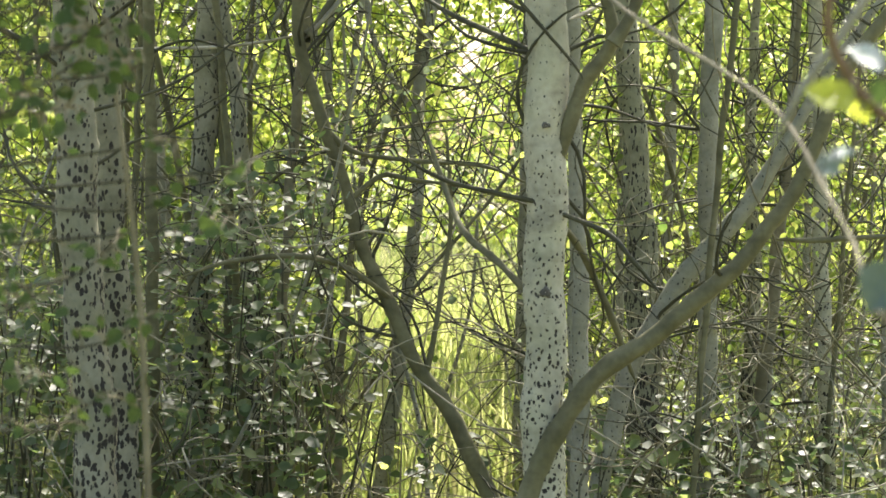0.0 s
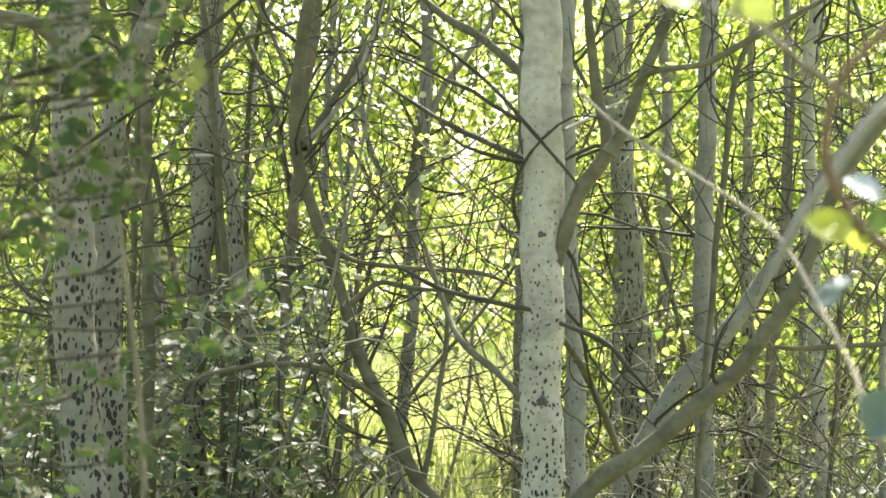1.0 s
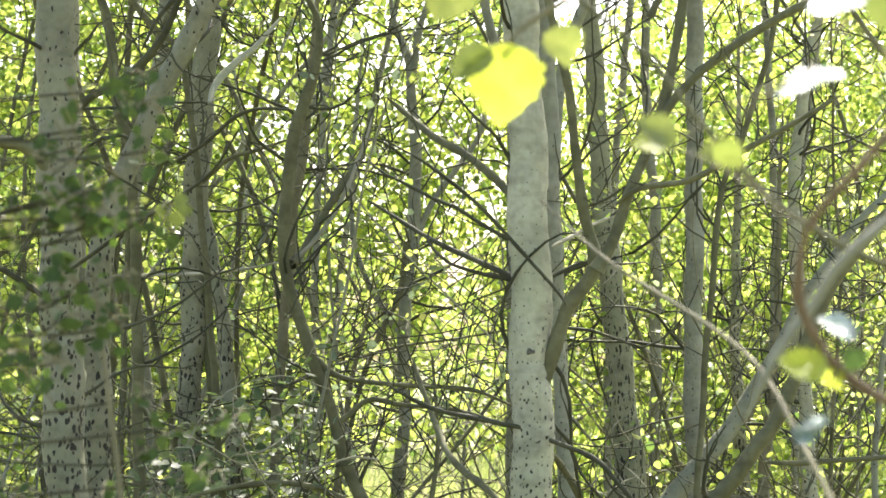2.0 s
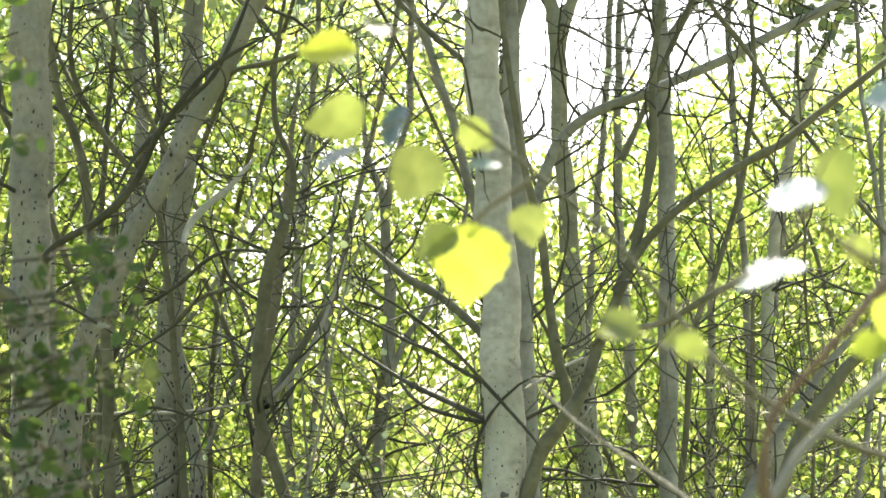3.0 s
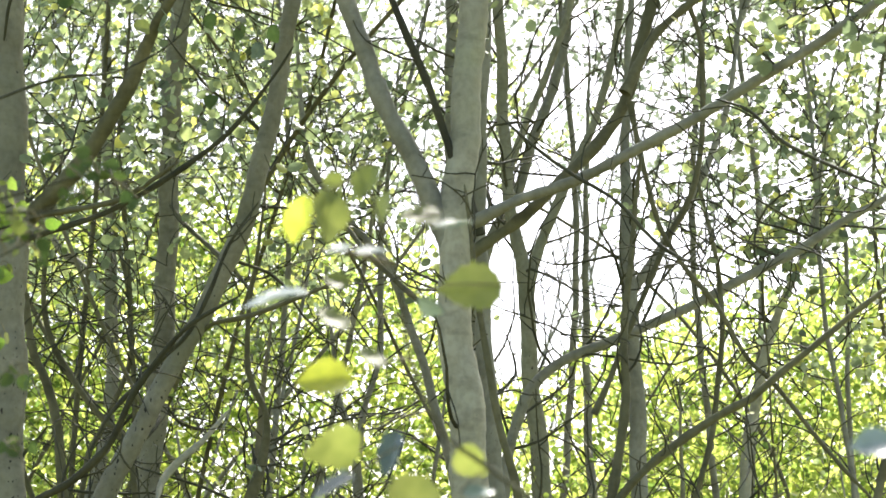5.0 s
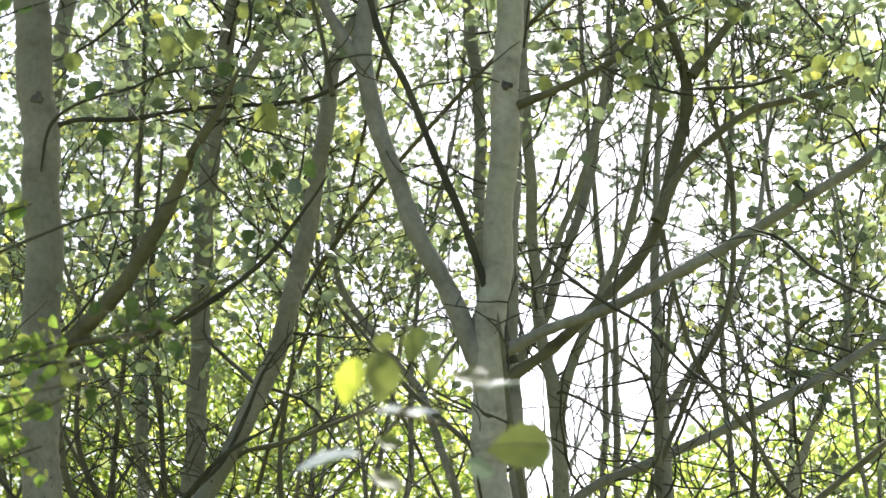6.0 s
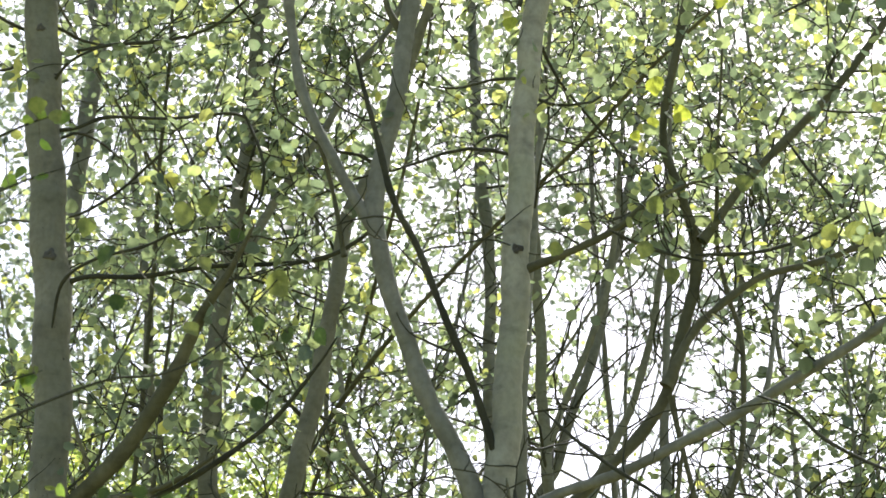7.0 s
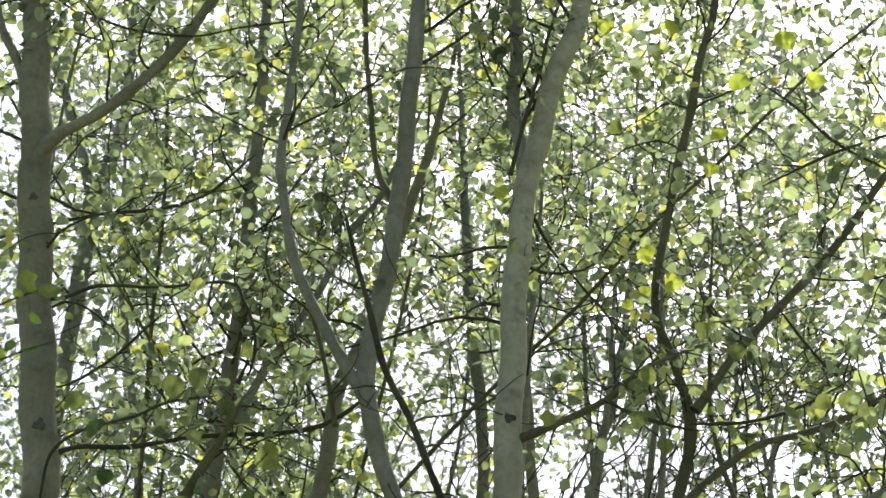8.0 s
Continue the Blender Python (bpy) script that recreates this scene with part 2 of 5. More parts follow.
# ---- building helpers ----
LEAF_SHAPE = np.array([(0, 0, 0), (0, 0.5, 0), (0, 1, 0), (-0.40, 0.20, 0.06), (-0.43, 0.58, 0.07), (-0.22, 0.86, 0.04),
                       (0.40, 0.20, 0.06), (0.43, 0.58, 0.07), (0.22, 0.86, 0.04)])
LEAF_FACES = np.array([(0, 3, 4, 1), (1, 4, 5, 2), (0, 1, 7, 6), (1, 2, 8, 7)])
FAR_SHAPE = np.array([(0, 0, 0), (-0.41, 0.24, 0.06), (-0.38, 0.68, 0.07), (0, 1, 0), (0.38, 0.68, 0.07), (0.41, 0.24, 0.06)])
FAR_FACES = np.array([(0, 3, 2, 1), (0, 5, 4, 3)])


class Geo:
    """Vertices and four-sided faces, gathered and then made into one mesh."""

    def __init__(self):
        self.verts, self.faces, self.count = [], [], 0

    def add(self, verts, faces):
        self.verts.append(np.asarray(verts, float).reshape(-1, 3))
        self.faces.append(np.asarray(faces, int).reshape(-1, 4) + self.count)
        self.count += len(self.verts[-1])

    def tube(self, path, radii, sides=8, rough=0.0, rng=None):
        path, radii = np.asarray(path, float), np.asarray(radii, float)
        tangent = np.gradient(path, axis=0)
        tangent /= np.linalg.norm(tangent, axis=1, keepdims=True) + 1e-9
        ref = np.array((0.13, 1.0, 0.07)) if np.abs(tangent[:, 1]).max() < 0.85 else np.array((1.0, 0.1, 0.35))
        a = np.cross(tangent, ref)
        a /= np.linalg.norm(a, axis=1, keepdims=True) + 1e-9
        b = np.cross(tangent, a)
        turn = np.linspace(0, 2 * np.pi, sides, endpoint=False)
        r = radii[:, None] * np.ones(sides)
        if rough and rng is not None:
            wave = rng.normal(0, rough, (len(path), sides))
            wave = (wave + np.roll(wave, 1, 1) + np.roll(wave, -1, 1)) / 2
            r = r * (1 + wave)
        ring = path[:, None] + r[..., None] * (np.cos(turn)[None, :, None] * a[:, None] + np.sin(turn)[None, :, None] * b[:, None])
        n = np.arange(len(path) - 1)[:, None] * sides
        k = np.arange(sides)[None]
        quads = np.stack([n + k, n + (k + 1) % sides, n + sides + (k + 1) % sides, n + sides + k], -1)
        self.add(ring.reshape(-1, 3), quads.reshape(-1, 4))

    def leaves(self, places, sizes, rng, droop=0.35, flat=False, far=False):
        """One folded leaf at each place, hanging and turned at random."""
        places = np.asarray(places, float)
        m = len(places)
        if not m:
            return
        way = rng.normal(0, 1, (m, 3))
        way[:, 2] = way[:, 2] * 0.3 - 0.1 if flat else way[:, 2] * 0.7 - droop
        way /= np.linalg.norm(way, axis=1, keepdims=True)
        side = np.cross(way, rng.normal(0, 0.3, (m, 3)) + (0.1, -0.4, 1) if flat else rng.normal(0, 1, (m, 3)))
        side /= np.linalg.norm(side, axis=1, keepdims=True) + 1e-9
        up = np.cross(side, way)
        shape, sides = (FAR_SHAPE, FAR_FACES) if far else (LEAF_SHAPE, LEAF_FACES)
        size = np.broadcast_to(sizes, m)[:, None, None]
        fold = rng.uniform(0.2, 2.6, (m, 1, 1))
        pts = places[:, None] + size * (shape[None, :, :1] * side[:, None] + shape[None, :, 1:2] * way[:, None] + fold * shape[None, :, 2:] * up[:, None])
        faces = (np.arange(m)[:, None, None] * len(shape) + sides[None]).reshape(-1, 4)
        self.add(pts.reshape(-1, 3), faces)

    def mesh(self, name, mat, origin=(0, 0, 0), smooth=False):
        data = bpy.data.meshes.new(name)
        verts = np.concatenate(self.verts) - np.asarray(origin, float)
        faces = np.concatenate(self.faces)
        data.vertices.add(len(verts))
        data.vertices.foreach_set("co", verts.ravel())
        data.loops.add(faces.size)
        data.loops.foreach_set("vertex_index", faces.ravel())
        data.polygons.add(len(faces))
        data.polygons.foreach_set("loop_start", np.arange(0, faces.size, 4))
        if smooth:
            data.polygons.foreach_set("use_smooth", np.ones(len(faces), bool))
        data.materials.append(mat)
        data.update(calc_edges=True)
        data.validate()
        return data


def thing(name, place, label, category, group="", kind=""):
    ob = new(name)
    ob.location = place
    ob.empty_display_size = 0.1
    return tagged(ob, label, category, group, kind)


def part(name, geo, mat, parent, label="", kind="", smooth=True):
    """One mesh under a thing; the geometry is given in the world's metres."""
    root = parent
    at = Vector((0, 0, 0))
    while root is not None:
        at += root.location
        root = root.parent
    ob = new(name, geo.mesh(name, mat, at, smooth))
    ob.parent = parent
    return tagged(ob, label, "", "", kind)


def curve(points, step=0.04):
    """A smooth line through control points of any number of columns."""
    p = np.asarray(points, float)
    p = np.vstack([2 * p[0] - p[1], p, 2 * p[-1] - p[-2]])
    out = []
    for n in range(1, len(p) - 2):
        length = np.linalg.norm(p[n + 1, :3] - p[n, :3])
        u = np.linspace(0, 1, max(2, int(length / step)), endpoint=False)[:, None]
        out.append(0.5 * (2 * p[n] + (p[n + 1] - p[n - 1]) * u + (2 * p[n - 1] - 5 * p[n] + 4 * p[n + 1] - p[n + 2]) * u**2
                          + (3 * p[n] - p[n - 1] - 3 * p[n + 1] + p[n + 2]) * u**3))
    out.append(p[-2:-1])
    return np.concatenate(out)


def wander(start, way, length, rng, bend=0.5, lift=0.05, steps=8):
    """A crooked line that sets out from start in a direction."""
    way = np.asarray(way, float) / np.linalg.norm(way)
    path, drift = [np.asarray(start, float)], rng.normal(0, bend, 3)
    for n in range(steps):
        drift = 0.6 * drift + rng.normal(0, bend, 3) * 0.6
        way = way + drift * 0.4 + np.array((0, 0, lift))
        way /= np.linalg.norm(way)
        path.append(path[-1] + way * length / steps)
    return np.array(path)


def boughs(spine, rng, count, span, length, wood, leaf_places, low=0.0, leafy=14, rise=0.5, radius=0.35, twigs=3, tree=None, flat=0.8):
    """Side branches along a stem (columns x, y, z, radius), each with twigs; gathers wood and the places of leaves."""
    first, last = int(span[0] * (len(spine) - 1)), int(span[1] * (len(spine) - 1))
    for n in range(count):
        k = rng.integers(first, max(first + 1, last))
        x, y, z, r = spine[k]
        turn = rng.uniform(0, 2 * np.pi)
        deep = abs(np.sin(turn)) if rng.random() < 0.75 else np.sin(turn)
        way = np.array((np.cos(turn), deep * flat, rng.normal(rise + 0.2, 0.35)))
        reach = length * rng.uniform(0.5, 1.3)
        path = wander((x, y, z), way, reach, rng, bend=0.7, steps=10)
        thick = min(r * 0.2, 0.005) + 0.0016
        if tree is None:
            wood.tube(path, np.linspace(thick, 0.0018, len(path)), 5)
        else:
            own = Geo()
            own.tube(path, np.linspace(thick, 0.0018, len(path)), 6)
            bearer = min((st for st in STEMS if st[0] == tree), key=lambda st: ((st[2] - (x, y, z)) ** 2).sum(1).min())[1]
            part("branch", own, BARK_TWIG, bearer)
        for _ in range(twigs):
            j = rng.integers(2, len(path))
            twig = wander(path[j], rng.normal(0, 1, 3) + (0, 0, 0.2), reach * rng.uniform(0.25, 0.6), rng, bend=0.7, steps=6)
            wood.tube(twig, np.linspace(0.0026, 0.0012, len(twig)), 4)
            if twig[-1, 2] > low:
                for _ in range(leafy):
                    leaf_places.append(twig[rng.integers(1, len(twig))] + rng.normal(0, 0.035, 3))
        if path[-1, 2] > low:
            for _ in range(leafy // 2):
                leaf_places.append(path[rng.integers(3, len(path))] + rng.normal(0, 0.04, 3))


LEAF_MESHES = []
for variant in range(6):
    lone = Geo()
    lone.leaves([(0, 0, 0)], 1.0, np.random.default_rng(40 + variant))
    LEAF_MESHES.append(lone.mesh("leaf", LEAF, smooth=False))


def crown(tree, wood, places, rng, size=0.041, singles=150, mat=LEAF, wood_mat=BARK_TWIG):
    """Twigs and leaves of a tree: the lowest leaves as pieces of their own, the rest joined."""
    if wood.count:
        part("fine_branchwork", wood, wood_mat, tree, kind="stuff")
    if not len(places):
        return
    places = np.array(places)
    places = places[np.argsort(places[:, 2] + 0.3 * rng.random(len(places)))]
    for n, place in enumerate(places[:singles]):
        leaf = new("leaf", LEAF_MESHES[n % 6])
        leaf.parent = tree
        leaf.matrix_basis = Matrix.LocRotScale(Vector(place) - tree.location, Euler((rng.uniform(-0.5, 0.5), rng.uniform(-0.5, 0.5), rng.uniform(0, 6.28))), [size * rng.uniform(0.7, 1.25)] * 3)
    rest = places[singles:]
    if len(rest):
        joined = Geo()
        joined.leaves(rest, size * rng.uniform(0.65, 1.25, len(rest)), rng, far=singles == 0)
        part("crown", joined, mat, tree, kind="stuff", smooth=False)


STEMS = []


def stem(name, tree, depth, points, mat, rng, step=0.02, sides=12, label=""):
    """A trunk or limb in a tree; points are x, z and radius in millimetres, at a depth that may drift."""
    near, far = depth if isinstance(depth, tuple) else (depth, depth)
    n = len(points) - 1
    line = curve([(x, near + (far - near) * k / n, z, r / 1000) for k, (x, z, r) in enumerate(points)], step)
    line[:, 3] = np.maximum(line[:, 3], 0.002)
    along = np.concatenate([[0], np.cumsum(np.linalg.norm(np.diff(line[:, :3], axis=0), axis=1))])
    a, b, c = rng.uniform(0, 6.28, 3)
    swell = 0.05 * np.sin(along * 23 + a) + 0.05 * np.sin(along * 47 + b) + rng.normal(0, 0.025, len(line))
    knots = rng.uniform(0, along[-1], int(along[-1] / 0.22) + 1)
    swell += (0.16 * np.exp(-((along[:, None] - knots[None]) / 0.014) ** 2)).sum(1)
    if name == "trunk":
        swell *= 0.45
    elif name == "limb":
        swell += 0.45 * np.exp(-along / 0.03)
    else:
        line[:, 3] *= 1 - 0.6 * np.exp(-along / 0.05)
    line[:, 3] = np.minimum(line[:, 3], 0.0015 + 0.12 * (along[-1] - along))
    thin = np.clip(line[:, 3] / 0.03, 0.25, 1.0)
    line[:, 0] += 0.18 * line[:, 3] * np.sin(along * 17 + c) * (1.6 - thin)
    geo = Geo()
    geo.tube(line[:, :3], line[:, 3] * (1 + swell * (1.15 - 0.75 * thin)), sides, 0.03, rng)
    STEMS.append((tree, part(name, geo, mat, tree, label), line[:, :3]))
    return line


def scar(tree, x, y, z, r, tall=1.0):
    """A dark eye-shaped branch scar, slightly raised on the bark."""
    geo = Geo()
    turn = np.linspace(0, 2 * np.pi, 12, endpoint=False)
    rings = []
    for k, (grow, out) in enumerate(((1.0, 0.000), (0.8, 0.005), (0.45, 0.006), (0.1, 0.002))):
        ragged = 0.72 * grow * (1 + 0.22 * np.sin(3 * turn + 40 * z) + 0.15 * np.sin(5 * turn + 70 * x))
        rings.append(np.stack([x + r * ragged * np.cos(turn), np.full(12, y - out), z + r * ragged * tall * np.sin(turn)], -1))
    faces = [(k * 12 + n, k * 12 + (n + 1) % 12, k * 12 + 12 + (n + 1) % 12, k * 12 + 12 + n) for k in range(3) for n in range(12)]
    geo.add(np.concatenate(rings), faces)
    part("branch_scar", geo, KNOT, tree)


# ---- ground ----
def build_ground():
    geo = Geo()
    nx, ny = 90, 90
    xs = np.sinh(np.linspace(-6.2, 6.2, nx)) * 2.0
    ys = 6 + np.sinh(np.linspace(-6.2, 6.2, ny)) * 2.0
    gx, gy = np.meshgrid(xs, ys)
    gz = 0.05 * np.sin(gx * 1.3 + 1) * np.cos(gy * 1.1) * np.exp(-((gx / 30) ** 2)) + 0.03 * np.sin(gx * 3.1 + gy * 2.3)
    idx = (np.arange(ny - 1)[:, None] * nx + np.arange(nx - 1)[None])
    geo.add(np.stack([gx, gy, gz], -1).reshape(-1, 3), np.stack([idx, idx + 1, idx + nx + 1, idx + nx], -1).reshape(-1, 4))
    ob = new("ground", geo.mesh("ground", SOIL, smooth=True))
    tagged(ob, "grassy woodland ground with leaf litter", "ground", kind="structure")


build_ground()


# ---- trees ----
SWEEP = [(0.31, 0.83, 26), (0.42, 0.99, 25), (0.55, 1.09, 24), (0.66, 1.19, 23), (0.75, 1.28, 22), (0.82, 1.38, 20), (0.89, 1.48, 19), (0.98, 1.74, 18), (1.10, 1.94, 16), (1.20, 2.08, 14), (1.35, 2.6, 8)]


def aspen(name, place, label, seed, group="poplar trees of the thicket"):
    return thing(name, place, label, "tree", group), np.random.default_rng(seed), Geo(), []


def central_tree():
    tree, rng, wood, leaves = aspen("poplar_tree", (0.30, 5.0, 0), "tall pale-barked poplar with a wide fork above", 1)
    main = stem("trunk", tree, 5.0, [(0.30, -0.1, 66), (0.28, 0.83, 55), (0.255, 1.68, 54), (0.24, 2.1, 52), (0.21, 2.5, 49), (0.18, 2.8, 47), (0.19, 3.1, 46), (0.215, 3.4, 41),
                                (0.235, 3.75, 41), (0.26, 4.25, 38), (0.29, 4.54, 36), (0.39, 4.96, 34), (0.48, 5.23, 31), (0.60, 5.9, 22), (0.66, 6.8, 8)], BARK_PALE, rng, sides=16)
    left = stem("limb", tree, 5.0, [(0.18, 2.97, 36), (0.07, 3.20, 28), (-0.03, 3.41, 26), (-0.11, 3.63, 26), (-0.155, 3.8, 26), (-0.18, 3.92, 28), (-0.16, 4.06, 28), (-0.11, 4.36, 27),
                                    (-0.08, 4.65, 27), (-0.06, 4.95, 26), (-0.04, 5.22, 24), (0.0, 5.9, 16), (0.05, 6.5, 6)], BARK_LIMB, rng)
    fork = stem("limb", tree, 5.0, [(-0.18, 3.88, 19), (-0.27, 4.03, 16), (-0.36, 4.20, 16), (-0.42, 4.39, 15), (-0.45, 4.60, 15), (-0.44, 4.86, 13), (-0.42, 5.21, 11), (-0.5, 5.8, 5)], BARK_LIMB, rng)
    right = stem("limb", tree, (5.01, 4.4), [(0.20, 3.02, 20), (0.35, 3.08, 15), (0.50, 3.12, 15), (0.65, 3.18, 15), (0.80, 3.25, 15), (0.97, 3.34, 14), (1.10, 3.41, 13), (1.22, 3.48, 12), (1.7, 3.8, 6)], BARK_LIMB, rng)
    riser = stem("limb", tree, (5.01, 4.88), [(0.20, 2.93, 19), (0.34, 3.03, 16), (0.46, 3.14, 16), (0.57, 3.25, 17), (0.66, 3.40, 17), (0.71, 3.58, 17), (0.75, 3.80, 17), (0.71, 3.97, 13), (0.66, 4.13, 12),
                                             (0.70, 4.40, 12), (0.76, 4.66, 13), (0.83, 4.97, 12), (0.88, 5.18, 11), (0.95, 5.8, 5)], BARK_DARK, rng)
    reach = stem("limb", tree, 4.9, [(0.755, 3.81, 14), (0.87, 3.97, 12), (1.02, 4.14, 13), (1.17, 4.30, 12), (1.35, 4.55, 11), (1.7, 5.0, 5)], BARK_DARK, rng)
    low_reach = stem("limb", tree, 4.9, [(0.64, 3.38, 15), (0.72, 3.53, 13), (0.765, 3.585, 11), (0.855, 3.665, 11), (0.94, 3.715, 10), (1.06, 3.747, 10), (1.19, 3.80, 9), (1.30, 3.862, 9), (1.6, 4.0, 4)], BARK_DARK, rng)
    side = stem("limb", tree, (5.0, 4.85), [(0.235, 3.74, 15), (0.38, 3.79, 11), (0.51, 3.85, 10), (0.62, 3.93, 7), (0.8, 4.0, 3)], BARK_DARK, rng)
    second = stem("limb", tree, (5.0, 5.1), [(0.29, 4.55, 25), (0.28, 4.68, 22), (0.26, 4.88, 21), (0.27, 5.23, 20), (0.25, 6.0, 8)], BARK_LIMB, rng)
    scar(tree, 0.268, 4.943, 1.19, 0.020)
    scar(tree, 0.253, 4.947, 1.62, 0.016, 0.7)
    scar(tree, 0.237, 4.958, 3.80, 0.024, 0.8)
    elbow = stem("limb", tree, (5.02, 4.84), [(0.24, 1.36, 26), (0.26, 1.44, 25), (0.285, 1.54, 22), (0.315, 1.63, 20), (0.355, 1.74, 19), (0.415, 1.84, 18), (0.385, 1.97, 15), (0.37, 2.08, 13), (0.35, 2.2, 12), (0.33, 2.32, 11), (0.29, 2.48, 10), (0.25, 2.69, 9), (0.2, 3.1, 4)], BARK_DARK, rng)
    elbow_fork = stem("limb", tree, 4.87, [(0.41, 1.83, 17), (0.46, 1.92, 15), (0.50, 2.04, 14), (0.54, 2.15, 13), (0.59, 2.30, 13), (0.62, 2.50, 12), (0.63, 2.77, 10), (0.68, 3.2, 5)], BARK_DARK, rng)
    sweep = stem("limb", tree, (4.97, 4.8), [(0.24, 0.62, 30), (0.27, 0.74, 28)] + SWEEP, BARK_DARK, rng, label="thick olive-brown limb sweeping up sideways")
    up = stem("limb", tree, (5.0, 4.86), [(0.25, 3.0, 13), (0.15, 3.29, 11), (0.06, 3.52, 11), (-0.05, 3.78, 10), (-0.13, 3.95, 10), (-0.25, 4.4, 5)], BARK_TWIG, rng, sides=8)
    hang = stem("limb", tree, 4.92, [(0.66, 3.36, 8), (0.72, 3.05, 7), (0.79, 2.91, 7), (0.88, 2.79, 7), (0.96, 2.65, 6), (1.03, 2.58, 6), (1.15, 2.42, 6), (1.3, 2.25, 4)], BARK_DARK, rng, sides=8)
    whip = stem("limb", tree, 4.95, [(0.55, 2.5, 8), (0.68, 2.80, 8), (0.75, 2.97, 8), (0.84, 3.15, 8), (0.87, 3.50, 8), (0.83, 3.68, 7), (0.81, 3.91, 6), (0.85, 4.5, 3)], BARK_DARK, rng, sides=8)
    stem("branch", tree, (4.9, 4.85), [(0.34, 1.74, 6), (0.32, 1.77, 5), (0.21, 1.89, 5), (0.11, 1.99, 5), (-0.02, 2.09, 4), (-0.15, 2.16, 2)], BARK_TWIG, rng, sides=6)
    stem("branch", tree, (4.97, 4.9), [(0.27, 1.405, 9), (0.42, 1.35, 7), (0.48, 1.29, 6), (0.56, 1.2, 4)], BARK_TWIG, rng, sides=6)
    stem("branch", tree, (4.97, 4.9), [(0.25, 1.42, 9), (0.14, 1.44, 7), (0.0, 1.47, 6), (-0.12, 1.53, 3)], BARK_TWIG, rng, sides=6)
    stem("branch", tree, (5.04, 5.6), [(0.26, 1.90, 13), (0.23, 2.02, 12), (0.09, 2.16, 12), (-0.02, 2.24, 11), (-0.15, 2.36, 6)], BARK_DARK, rng, sides=8)
    stem("branch", tree, (5.03, 5.5), [(0.25, 1.80, 10), (0.10, 1.87, 8), (-0.01, 1.93, 7), (-0.2, 2.05, 4)], BARK_TWIG, rng, sides=6)
    stem("branch", tree, (5.03, 5.6), [(0.27, 1.14, 11), (0.16, 1.24, 10), (0.07, 1.31, 10), (0.01, 1.41, 9), (-0.06, 1.6, 5)], BARK_DARK, rng, sides=8)
